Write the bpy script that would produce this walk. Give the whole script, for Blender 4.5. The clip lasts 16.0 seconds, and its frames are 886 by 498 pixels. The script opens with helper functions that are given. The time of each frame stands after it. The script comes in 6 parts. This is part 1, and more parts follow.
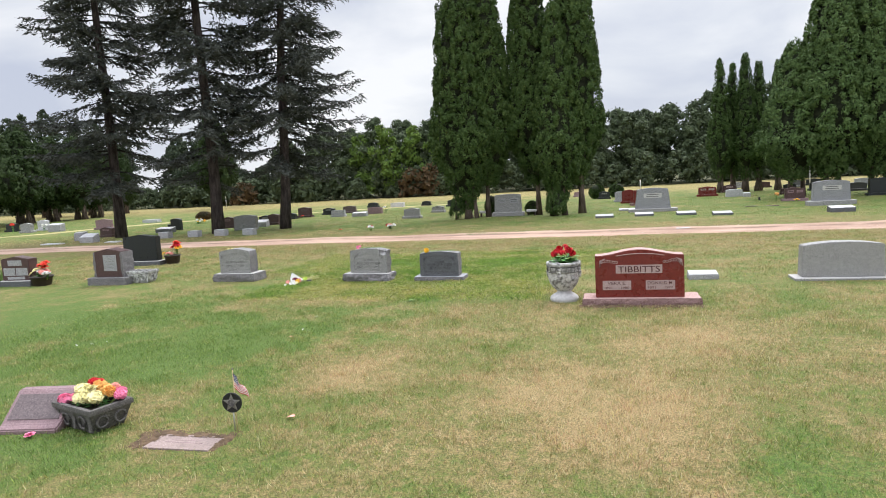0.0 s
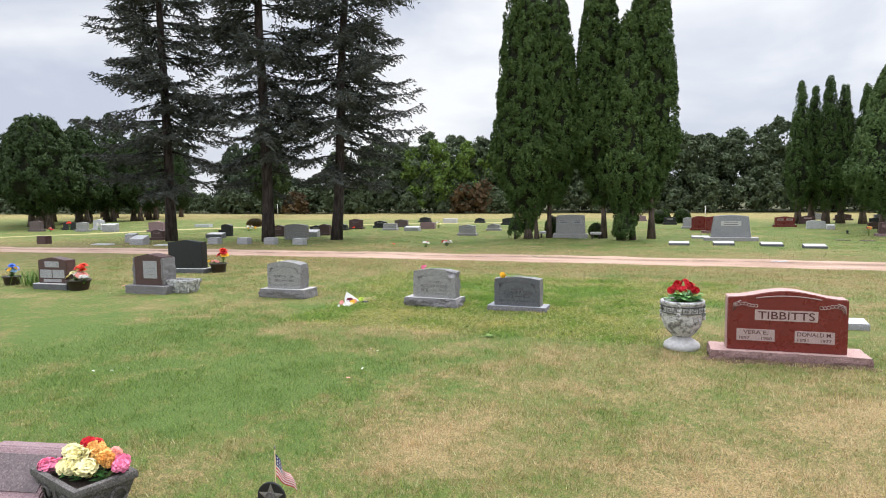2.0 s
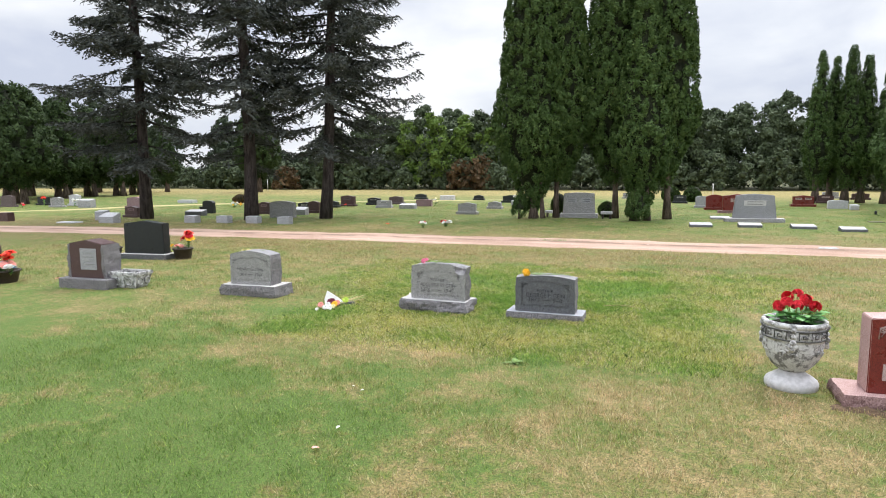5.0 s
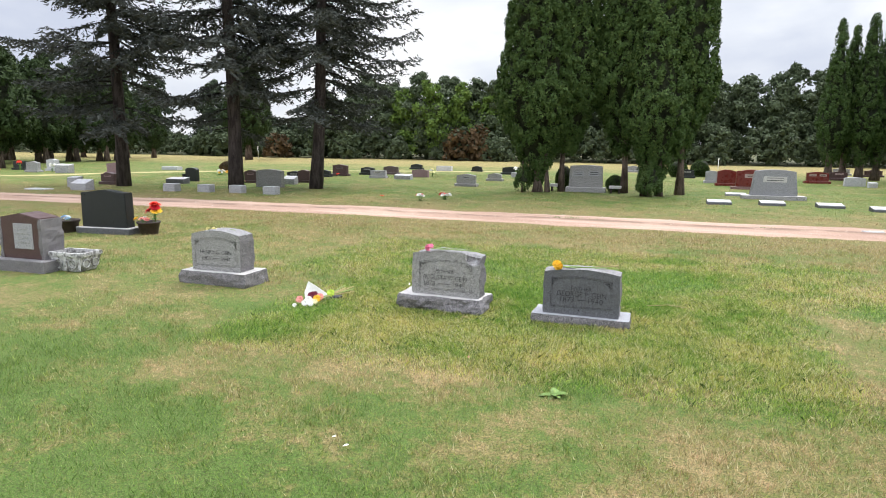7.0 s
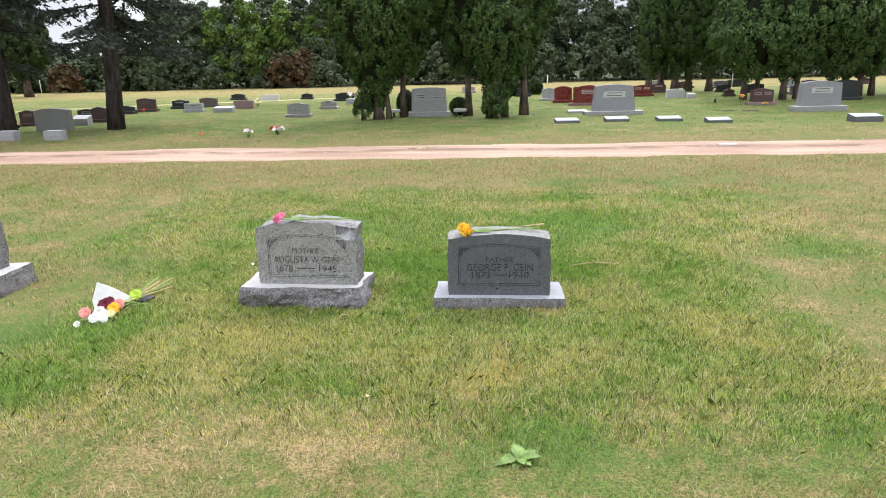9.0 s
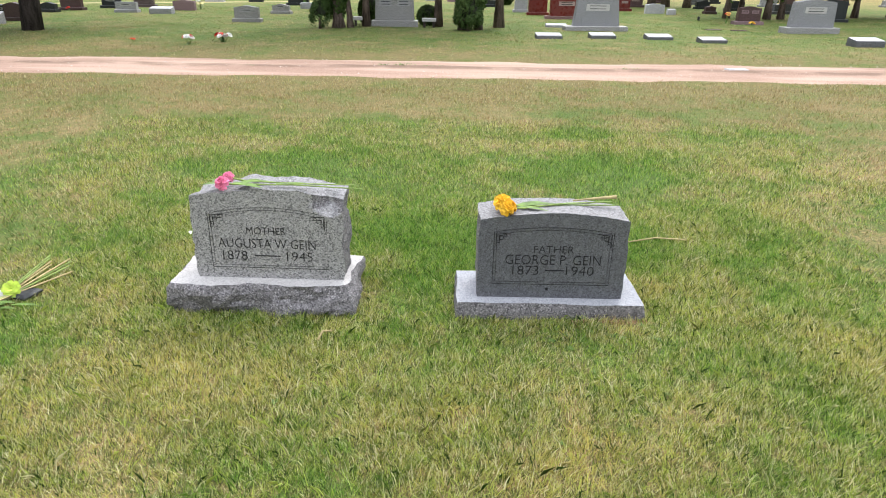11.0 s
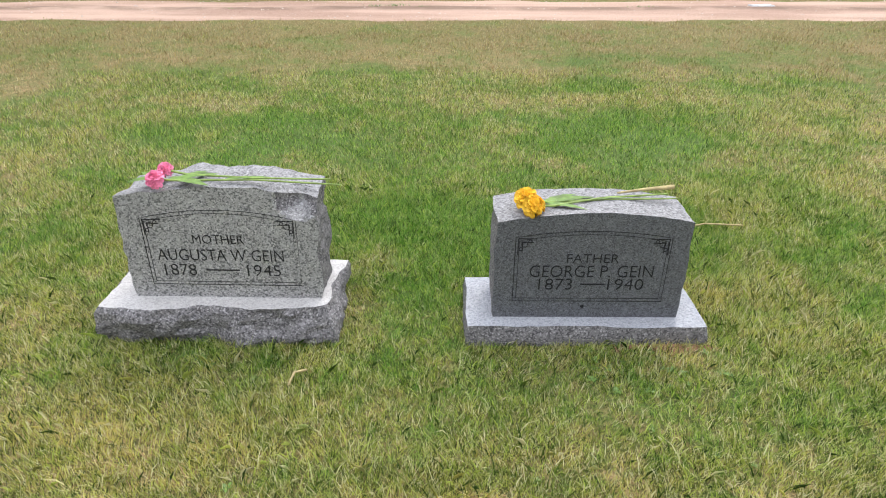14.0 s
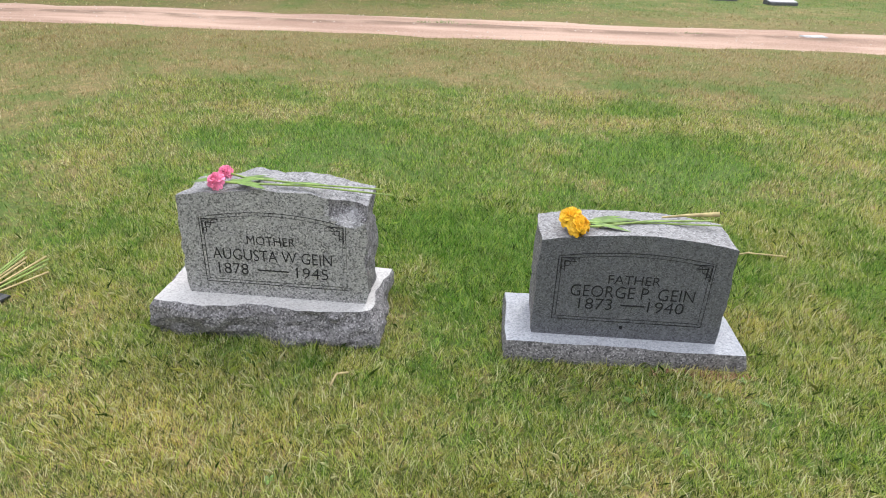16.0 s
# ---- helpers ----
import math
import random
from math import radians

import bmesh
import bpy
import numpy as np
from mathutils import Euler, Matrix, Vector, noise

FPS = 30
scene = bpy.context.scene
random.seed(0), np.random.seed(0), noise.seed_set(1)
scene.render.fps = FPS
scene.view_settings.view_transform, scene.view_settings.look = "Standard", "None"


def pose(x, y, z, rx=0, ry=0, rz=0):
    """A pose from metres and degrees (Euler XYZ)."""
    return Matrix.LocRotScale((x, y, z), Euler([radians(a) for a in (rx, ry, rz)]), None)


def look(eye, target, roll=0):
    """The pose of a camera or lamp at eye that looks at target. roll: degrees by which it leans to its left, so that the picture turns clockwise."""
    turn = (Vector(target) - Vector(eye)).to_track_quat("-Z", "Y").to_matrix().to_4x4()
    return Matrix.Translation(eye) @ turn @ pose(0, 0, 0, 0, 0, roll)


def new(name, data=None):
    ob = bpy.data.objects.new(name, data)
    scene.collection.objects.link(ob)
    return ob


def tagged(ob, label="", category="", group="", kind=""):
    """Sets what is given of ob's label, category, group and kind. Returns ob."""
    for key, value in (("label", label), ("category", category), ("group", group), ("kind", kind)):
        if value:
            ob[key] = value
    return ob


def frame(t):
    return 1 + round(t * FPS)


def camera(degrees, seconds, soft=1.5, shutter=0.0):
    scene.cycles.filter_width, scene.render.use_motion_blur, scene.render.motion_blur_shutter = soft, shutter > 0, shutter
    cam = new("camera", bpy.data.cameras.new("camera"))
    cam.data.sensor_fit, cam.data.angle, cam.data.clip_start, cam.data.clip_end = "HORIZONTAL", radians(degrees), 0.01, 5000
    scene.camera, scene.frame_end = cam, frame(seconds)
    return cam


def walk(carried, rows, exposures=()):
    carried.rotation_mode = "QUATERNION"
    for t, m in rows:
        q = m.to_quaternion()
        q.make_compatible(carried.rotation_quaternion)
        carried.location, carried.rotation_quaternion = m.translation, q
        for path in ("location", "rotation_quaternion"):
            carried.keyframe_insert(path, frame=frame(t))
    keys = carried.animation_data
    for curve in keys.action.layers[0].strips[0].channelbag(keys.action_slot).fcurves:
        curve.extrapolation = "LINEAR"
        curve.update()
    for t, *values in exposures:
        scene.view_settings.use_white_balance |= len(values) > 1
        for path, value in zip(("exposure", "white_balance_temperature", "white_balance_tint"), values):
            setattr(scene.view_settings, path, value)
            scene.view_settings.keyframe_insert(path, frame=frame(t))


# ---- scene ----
cam = camera(69.7, 16.0, 1.0)
METRES, EYE, TILT, LEAN, TURN = 8.19, 1.55, 0.0, 0.0, 16.3
ROWS = [
    (0.0, 0.0, 0.0, 0.0, -0.37, -6.5, 3.21),
    (0.5, -0.014, 0.0414, -0.0007, 4.67, -5.63, 2.09),
    (1.0, -0.03, 0.0783, -0.0024, 5.12, -6.44, 0.6),
    (1.5, -0.0486, 0.1162, -0.0047, 1.29, -7.69, 2.06),
    (2.0, -0.0547, 0.1591, -0.0061, 3.93, -4.83, 0.75),
    (2.5, -0.0614, 0.2022, -0.0081, 2.04, -6.13, 0.19),
    (3.0, -0.0728, 0.2387, -0.0082, -1.17, -6.14, 1.97),
    (3.5, -0.0727, 0.2835, -0.0076, 2.66, -5.83, 0.26),
    (6.0, -0.1021, 0.4457, -0.0104, 3.54, -7.62, 0.52),
    (6.5, -0.1081, 0.4894, -0.0134, 2.73, -7.39, 1.05),
    (7.0, -0.1117, 0.545, -0.0145, 3.01, -9.6, -0.49),
    (7.5, -0.1226, 0.5964, -0.0166, -5.15, -9.73, 1.23),
    (8.0, -0.1242, 0.6463, -0.0183, -5.58, -10.22, 0.15),
    (8.5, -0.1278, 0.6946, -0.0199, -8.67, -14.64, -1.17),
    (9.0, -0.136, 0.7361, -0.0191, -12.19, -16.25, 1.3),
    (9.5, -0.1352, 0.7835, -0.0218, -9.29, -17.67, 0.57),
    (10.0, -0.1402, 0.8236, -0.0242, -14.68, -19.71, 1.05),
    (12.5, -0.125, 0.9578, -0.0341, -15.72, -27.89, -1.35),
    (13.0, -0.1211, 0.9648, -0.0342, -16.54, -28.37, -0.32),
    (13.5, -0.1206, 0.9667, -0.0348, -16.45, -28.61, 0.16),
    (14.0, -0.1205, 0.9664, -0.0356, -16.18, -28.79, 0.0),
    (14.5, -0.1206, 0.9657, -0.0356, -16.22, -28.75, 0.22),
    (15.0, -0.1213, 0.9651, -0.0349, -15.24, -28.0, -0.08),
    (15.5, -0.1234, 0.964, -0.0343, -13.81, -28.04, -0.69),
    (16.0, -0.1265, 0.9619, -0.0336, -12.11, -27.47, -1.48),
]
walk(cam, [(t, pose(0, 0, EYE, TILT, LEAN, TURN) @ pose(METRES * x, METRES * y, METRES * z, 90 + pitch, roll, yaw)) for t, x, y, z, yaw, pitch, roll in ROWS],
     [(0.0, 0.34), (2.5, 0.38), (6.5, 0.49), (10.0, 0.49), (12.5, 0.34), (16.0, 0.30)])

# ---- world and light ----
SUN_EL, SUN_AZ = 52.0, 20.0
ZENITH_LOW, ZENITH_HIGH = 0.86, 3.0
world = bpy.data.worlds.new("overcast_sky")
scene.world = world
world.use_nodes = True
wn, wl = world.node_tree.nodes, world.node_tree.links
wn.clear()
w_out = wn.new("ShaderNodeOutputWorld")
w_bg = wn.new("ShaderNodeBackground")
w_sky = wn.new("ShaderNodeTexSky")
w_sky.sky_type, w_sky.sun_disc = "NISHITA", False
w_sky.sun_elevation, w_sky.sun_rotation = radians(SUN_EL), radians(SUN_AZ)
w_gain = wn.new("ShaderNodeMix")
w_gain.data_type, w_gain.blend_type = "RGBA", "MULTIPLY"
w_gain.inputs[0].default_value = 1.0
w_gain.inputs[7].default_value = (0.085, 0.085, 0.085, 1)
w_co = wn.new("ShaderNodeTexCoord")
w_map = wn.new("ShaderNodeMapping")
w_map.inputs["Scale"].default_value = (1.0, 1.0, 2.6)
w_n1 = wn.new("ShaderNodeTexNoise")
w_n1.inputs["Scale"].default_value, w_n1.inputs["Detail"].default_value = 2.3, 6.0
w_n1.inputs["Roughness"].default_value, w_n1.inputs["Distortion"].default_value = 0.5, 0.35
w_ramp = wn.new("ShaderNodeValToRGB")
w_ramp.color_ramp.elements[0].position, w_ramp.color_ramp.elements[0].color = 0.36, (0.56, 0.60, 0.72, 1)
w_ramp.color_ramp.elements[1].position, w_ramp.color_ramp.elements[1].color = 0.60, (0.93, 0.94, 0.97, 1)
w_mid = w_ramp.color_ramp.elements.new(0.48)
w_mid.color = (0.74, 0.77, 0.84, 1)
w_mix = wn.new("ShaderNodeMix")
w_mix.data_type = "RGBA"
w_mix.inputs[0].default_value = 0.9
wl.new(w_co.outputs["Generated"], w_map.inputs["Vector"])
wl.new(w_map.outputs[0], w_n1.inputs["Vector"])
wl.new(w_n1.outputs[0], w_ramp.inputs[0])
wl.new(w_sky.outputs[0], w_gain.inputs[6])
wl.new(w_gain.outputs[2], w_mix.inputs[6])
wl.new(w_ramp.outputs[0], w_mix.inputs[7])
w_sep = wn.new("ShaderNodeSeparateXYZ")
w_up = wn.new("ShaderNodeMapRange")
w_up.interpolation_type = "SMOOTHSTEP"
for slot, value in zip((1, 2, 3, 4), (0.30, 0.95, ZENITH_LOW, ZENITH_HIGH)):
    w_up.inputs[slot].default_value = value
wl.new(w_co.outputs["Generated"], w_sep.inputs[0])
wl.new(w_sep.outputs[2], w_up.inputs[0])
wl.new(w_up.outputs[0], w_bg.inputs[1])
wl.new(w_mix.outputs[2], w_bg.inputs[0])
wl.new(w_bg.outputs[0], w_out.inputs[0])

sun = new("sun", bpy.data.lights.new("sun", "SUN"))
sun.data.energy, sun.data.angle, sun.data.color = 1.5, radians(16), (1.0, 0.96, 0.9)
sun.matrix_world = look((0, 0, 40), (-math.sin(radians(SUN_AZ)) * 40 / math.tan(radians(SUN_EL)), -math.cos(radians(SUN_AZ)) * 40 / math.tan(radians(SUN_EL)), 0))


# ---- material helpers ----
class Nodes:
    """A small builder for procedural materials."""

    def __init__(self, name, rough=0.8, metal=0.0, spec=0.4):
        self.mat = bpy.data.materials.new(name)
        self.mat.use_nodes = True
        self.tree = self.mat.node_tree
        self.bsdf = self.tree.nodes["Principled BSDF"]
        self.bsdf.inputs["Roughness"].default_value = rough
        self.bsdf.inputs["Metallic"].default_value = metal
        self.bsdf.inputs["Specular IOR Level"].default_value = spec

    def add(self, kind):
        return self.tree.nodes.new("ShaderNode" + kind)

    def put(self, a, b):
        self.tree.links.new(a, b)

    def where(self):
        if not hasattr(self, "geo"):
            self.geo = self.add("NewGeometry")
        return self.geo.outputs["Position"]

    def local(self):
        return self.add("TexCoord").outputs["Object"]

    def noise(self, scale, detail=4.0, rough=0.55, co=None, stretch=None):
        n = self.add("TexNoise")
        n.inputs["Scale"].default_value, n.inputs["Detail"].default_value = scale, detail
        n.inputs["Roughness"].default_value = rough
        src = co if co is not None else self.where()
        if stretch:
            m = self.add("Mapping")
            m.inputs["Scale"].default_value = stretch
            self.put(src, m.inputs["Vector"])
            src = m.outputs[0]
        self.put(src, n.inputs["Vector"])
        return n.outputs[0]

    def ramp(self, fac, stops):
        r = self.add("ValToRGB")
        e = r.color_ramp.elements
        while len(e) < len(stops):
            e.new(0.5)
        for i, (p, c) in enumerate(stops):
            e[i].position = p
            e[i].color = (*c, 1) if len(c) == 3 else c
        self.put(fac, r.inputs[0])
        return r.outputs[0]

    def span(self, fac, a, b, c=0.0, d=1.0, smooth=True):
        m = self.add("MapRange")
        if smooth:
            m.interpolation_type = "SMOOTHSTEP"
        for i, v in zip((1, 2, 3, 4), (a, b, c, d)):
            m.inputs[i].default_value = v
        self.put(fac, m.inputs[0])
        return m.outputs[0]

    def math(self, op, a, b=None, clamp=False):
        m = self.add("Math")
        m.operation, m.use_clamp = op, clamp
        for i, v in ((0, a), (1, b)):
            if v is None:
                continue
            if isinstance(v, (int, float)):
                m.inputs[i].default_value = v
            else:
                self.put(v, m.inputs[i])
        return m.outputs[0]

    def mix(self, fac, a, b, blend="MIX"):
        m = self.add("Mix")
        m.data_type, m.blend_type = "RGBA", blend
        for i, v in ((0, fac), (6, a), (7, b)):
            if isinstance(v, (int, float)):
                m.inputs[i].default_value = v
            elif isinstance(v, tuple):
                m.inputs[i].default_value = (*v, 1)
            else:
                self.put(v, m.inputs[i])
        return m.outputs[2]

    def island(self):
        self.where()
        return self.geo.outputs["Random Per Island"]

    def colour(self, c):
        if isinstance(c, tuple):
            self.bsdf.inputs["Base Color"].default_value = (*c, 1)
        else:
            self.put(c, self.bsdf.inputs["Base Color"])
        return self

    def bump(self, height, strength=0.4, distance=0.01):
        b = self.add("Bump")
        b.inputs["Strength"].default_value, b.inputs["Distance"].default_value = strength, distance
        self.put(height, b.inputs["Height"])
        self.put(b.outputs[0], self.bsdf.inputs["Normal"])
        return self


def granite(name, dark, mid, light, rough=0.65, grain=260.0, stain=0.35):
    n = Nodes(name, rough, spec=0.45)
    co = n.local()
    warp = n.add("VectorMath")
    warp.operation = "ADD"
    wob = n.add("TexNoise")
    wob.inputs["Scale"].default_value, wob.inputs["Detail"].default_value = grain * 0.9, 2.0
    n.put(co, wob.inputs["Vector"])
    small = n.add("VectorMath")
    small.operation = "SCALE"
    small.inputs["Scale"].default_value = 1.1 / grain
    n.put(wob.outputs["Color"], small.inputs[0])
    n.put(co, warp.inputs[0])
    n.put(small.outputs[0], warp.inputs[1])

    def crystals(scale):
        v = n.add("TexVoronoi")
        v.inputs["Scale"].default_value = scale
        n.put(warp.outputs[0], v.inputs["Vector"])
        sep = n.add("SeparateColor")
        n.put(v.outputs["Color"], sep.inputs[0])
        return sep.outputs[0]

    speck = crystals(grain * 1.15)
    blot = crystals(grain * 0.95)
    cloud = n.noise(7.0, 4.0, 0.6, co)
    pepper = tuple((a + b) / 2 for a, b in zip(dark, mid))
    base = n.ramp(speck, [(0.0, pepper), (0.30, mid), (0.72, mid), (1.0, light)])
    base = n.mix(n.span(blot, 0.70, 0.80, 0, 0.75), base, dark)
    streak = n.noise(11.0, 3.0, 0.6, co, (1.0, 1.0, 0.25))
    dirt = n.math("MULTIPLY", n.span(cloud, 0.42, 0.75), n.span(streak, 0.4, 0.7, 0, stain))
    base = n.mix(dirt, base, tuple(v * 0.55 for v in mid))
    base = n.mix(n.span(n.noise(28.0, 4.0, 0.65, co), 0.56, 0.72, 0, 0.3), base, tuple(min(0.8, v * 1.15) for v in light))
    n.colour(base)
    n.put(n.span(cloud, 0.3, 0.7, rough - 0.08, min(1.0, rough + 0.1)), n.bsdf.inputs["Roughness"])
    n.bump(n.math("ADD", n.math("MULTIPLY", speck, 0.5), n.math("MULTIPLY", cloud, 2.0)), 0.25, 0.003)
    return n.mat


def plain(name, c, rough=0.7, metal=0.0, vary=0.25, scale=30.0):
    n = Nodes(name, rough, metal)
    a = n.noise(scale, 4.0, 0.6, n.local())
    n.colour(n.mix(n.span(a, 0.3, 0.7), tuple(v * (1 - vary) for v in c), tuple(min(1, v * (1 + vary)) for v in c)))
    n.bump(a, 0.2, 0.004)
    return n.mat


def grimy_concrete(name):
    n = Nodes(name, 0.9, spec=0.25)
    co = n.local()
    a, b, c = n.noise(16.0, 5.0, 0.65, co), n.noise(60.0, 4.0, 0.6, co), n.noise(220.0, 2.0, 0.6, co)
    col = n.mix(n.span(c, 0.3, 0.7), (0.50, 0.495, 0.49), (0.66, 0.655, 0.65))
    col = n.mix(n.span(n.math("ADD", n.math("MULTIPLY", a, 0.7), n.math("MULTIPLY", b, 0.3)), 0.46, 0.60, 0, 0.9), col, (0.135, 0.13, 0.125))
    n.colour(col)
    n.bump(n.math("ADD", a, b), 0.5, 0.006)
    return n.mat


def leafy(name, dark, mid, light, rough=0.7):
    n = Nodes(name, rough, spec=0.15)
    c = n.ramp(n.island(), [(0.0, dark), (0.45, mid), (0.85, mid), (1.0, light)])
    big = n.noise(0.55, 4.0)
    c = n.mix(n.span(big, 0.35, 0.7, 0, 0.6), c, tuple((a + b) / 2 for a, b in zip(dark, mid)))
    tuft = n.noise(3.5, 3.0)
    c = n.mix(n.span(tuft, 0.52, 0.72, 0, 0.45), c, light)
    n.colour(c)
    return n.mat


def barky(name, a, b):
    n = Nodes(name, 0.95, spec=0.15)
    f = n.noise(9.0, 6.0, 0.65, None, (1.0, 1.0, 0.22))
    g = n.noise(38.0, 4.0, 0.6)
    n.colour(n.mix(n.span(n.math("ADD", n.math("MULTIPLY", f, 0.7), n.math("MULTIPLY", g, 0.3)), 0.38, 0.62), a, b))
    n.bump(f, 0.9, 0.05)
    return n.mat


# lush and dry places of the lawn: x, y, radius, strength
LUSH = ((-9.5, 7.0, 3.2, 0.45), (-6.3, 3.6, 2.2, 0.45), (-4.9, 2.4, 1.7, 0.7), (-1.95, 10.9, 0.6, 0.4), (-3.4, 10.6, 3.2, 0.18), (-3.9, 5.4, 1.7, 0.85), (-6.4, 6.2, 2.0, 0.8), (-5.0, 4.0, 1.6, 0.5), (-3.2, 6.6, 1.0, 0.4), (-2.0, 11.3, 0.75, 0.62), (-1.95, 13.4, 0.55, 0.6), (-1.98, 12.4, 0.45, 0.6),
        (-4.3, 11.1, 0.8, 0.6), (-3.2, 9.9, 0.8, 0.55), (-1.35, 9.3, 0.5, 0.5), (-5.2, 8.2, 0.9, 0.45), (0.9, 3.4, 0.6, 0.5), (-2.6, 7.6, 0.5, 0.35), (-4.2, 2.5, 1.3, 0.7), (-3.3, 9.1, 0.4, 0.5), (-2.3, 9.9, 0.8, 0.25))
DRY = ((0.4, 4.0, 3.4, 0.22), (-0.3, 4.2, 1.3, 0.95), (-2.2, 4.8, 0.8, 1.0), (0.5, 5.8, 1.0, 0.95), (-2.45, 8.90, 0.16, 1.0), (-2.9, 8.35, 0.7, 0.5), (-4.1, 8.3, 0.6, 0.5),
       (-1.7, 8.6, 0.7, 0.5), (-5.0, 7.1, 0.35, 0.6), (-1.0, 7.0, 0.9, 0.45), (2.6, 5.5, 1.5, 0.5), (-1.2, 10.6, 0.5, 0.4), (-7.6, 8.0, 1.0, 0.35))


def turf_colour(n):
    """Lawn colour by place: lush, ordinary, dry straw and brown turf."""
    pos = n.where()
    sep = n.add("SeparateXYZ")
    n.put(pos, sep.inputs[0])
    y = sep.outputs[1]
    big = n.noise(0.42, 4.0, 0.6)
    mid = n.noise(1.9, 5.0, 0.62)
    fine = n.noise(13.0, 5.0, 0.68)
    tuft = n.noise(42.0, 3.0, 0.65)
    dry = n.math("ADD", n.math("MULTIPLY", big, 0.45), n.math("ADD", n.math("MULTIPLY", mid, 0.80), n.math("ADD", n.math("MULTIPLY", fine, 0.75), n.math("MULTIPLY", tuft, 0.50))))
    dry = n.span(dry, 1.06, 1.47, 0, 1, False)
    for spots, sign in ((LUSH, -0.75), (DRY, 0.46)):
        for px, py, r, s in spots:
            d = n.add("VectorMath")
            d.operation = "DISTANCE"
            n.put(pos, d.inputs[0])
            d.inputs[1].default_value = (px, py, 0)
            dry = n.math("ADD", dry, n.math("MULTIPLY", n.span(n.math("ADD", d.outputs["Value"], n.math("MULTIPLY", mid, r * 0.9)), r * 0.5, r * 1.6, 1, 0), sign * s))
    verge = n.math("MULTIPLY", n.span(y, 11.0, 15.3), n.span(y, 17.5, 21.5, 1, 0))
    dry = n.math("ADD", dry, n.math("MULTIPLY", verge, 0.15))
    dry = n.math("SUBTRACT", dry, n.span(y, 19.0, 23.0, 0, 0.22), True)
    c = n.ramp(dry, [(0.0, (0.106, 0.190, 0.036)), (0.28, (0.166, 0.208, 0.050)), (0.58, (0.255, 0.220, 0.084)), (1.0, (0.44, 0.315, 0.158))])
    brown = n.math("MULTIPLY", verge, n.span(mid, 0.38, 0.62, 0.12, 0.62))
    c = n.mix(brown, c, (0.185, 0.142, 0.050))
    far = n.span(n.math("ADD", y, n.math("MULTIPLY", big, 14.0)), 44.0, 56.0)
    c = n.mix(far, c, (0.36, 0.29, 0.115))
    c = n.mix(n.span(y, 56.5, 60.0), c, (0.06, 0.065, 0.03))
    return c, fine, dry


def turf_material(name, blades, straw=0.9, tint=(1.0, 1.0, 1.0), contrast=0.85):
    n = Nodes(name, 0.85 if not blades else 0.6, spec=0.2)
    c, fine, dry = turf_colour(n)
    if blades:
        r = n.island()
        c = n.mix(1.0, c, tint, "MULTIPLY")
        patch = n.math("ADD", n.math("MULTIPLY", n.noise(15.0, 3.0, 0.6), 0.6), n.math("MULTIPLY", n.noise(5.0, 3.0, 0.6), 0.4))
        c = n.mix(n.span(patch, 0.40, 0.50, contrast * 0.45, 0.0), c, (0.075, 0.150, 0.020))
        c = n.mix(n.span(patch, 0.53, 0.66, 0.0, contrast * 0.55), c, (0.56, 0.66, 0.22))
        c = n.mix(n.math("MULTIPLY", n.span(r, 0.68, 0.92, 0, straw, False), n.span(dry, 0.0, 0.5, 0.30, 1.0)), c, (0.80, 0.755, 0.47))
        c = n.mix(n.span(r, 0.10, 0.40, contrast, 0.0, False), c, (0.036, 0.080, 0.010))
        c = n.mix(n.math("MULTIPLY", n.span(r, 0.46, 0.56, 0, contrast * 0.75), n.span(r, 0.62, 0.68, 1, 0)), c, (0.56, 0.66, 0.14))
        thin = n.add("BsdfTranslucent")
        n.put(c, thin.inputs[0])
        both = n.add("MixShader")
        both.inputs[0].default_value = 0.35
        n.put(n.bsdf.outputs[0], both.inputs[1])
        n.put(thin.outputs[0], both.inputs[2])
        n.put(both.outputs[0], n.tree.nodes["Material Output"].inputs[0])
    else:
        soil = n.noise(85.0, 4.0, 0.7)
        weave = n.noise(190.0, 3.0, 0.6)
        c = n.mix(n.span(soil, 0.40, 0.64, 0.0, 0.8), c, (0.046, 0.060, 0.020))
        c = n.mix(n.span(weave, 0.52, 0.70, 0.0, 0.5), c, (0.36, 0.31, 0.13))
        n.bump(n.math("ADD", soil, fine), 0.8, 0.02)
    n.colour(c)
    return n.mat


M = {}
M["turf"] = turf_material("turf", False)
M["blades"] = turf_material("grass_blades", True, 0.95, (1.66, 1.98, 1.25), 1.0)
M["blades_coarse"] = turf_material("coarse_grass_blades", True, 0.60, (1.43, 1.29, 1.62), 0.45)
M["grey"] = granite("grey_granite", (0.05, 0.05, 0.052), (0.33, 0.325, 0.32), (0.54, 0.53, 0.52), 0.65, 230.0)
M["grey_blue"] = granite("blue_grey_granite", (0.036, 0.037, 0.042), (0.120, 0.123, 0.136), (0.21, 0.213, 0.23), 0.5, 300.0)
M["grey_mid"] = granite("mid_grey_granite", (0.10, 0.10, 0.11), (0.265, 0.266, 0.285), (0.45, 0.45, 0.47))
M["grey_pale"] = granite("pale_granite", (0.15, 0.15, 0.16), (0.36, 0.36, 0.375), (0.56, 0.56, 0.57), 0.7)
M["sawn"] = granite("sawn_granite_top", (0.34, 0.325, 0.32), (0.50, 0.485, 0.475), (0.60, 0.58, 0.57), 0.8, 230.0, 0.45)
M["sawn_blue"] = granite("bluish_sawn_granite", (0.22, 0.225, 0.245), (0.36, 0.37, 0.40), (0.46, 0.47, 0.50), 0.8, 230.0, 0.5)
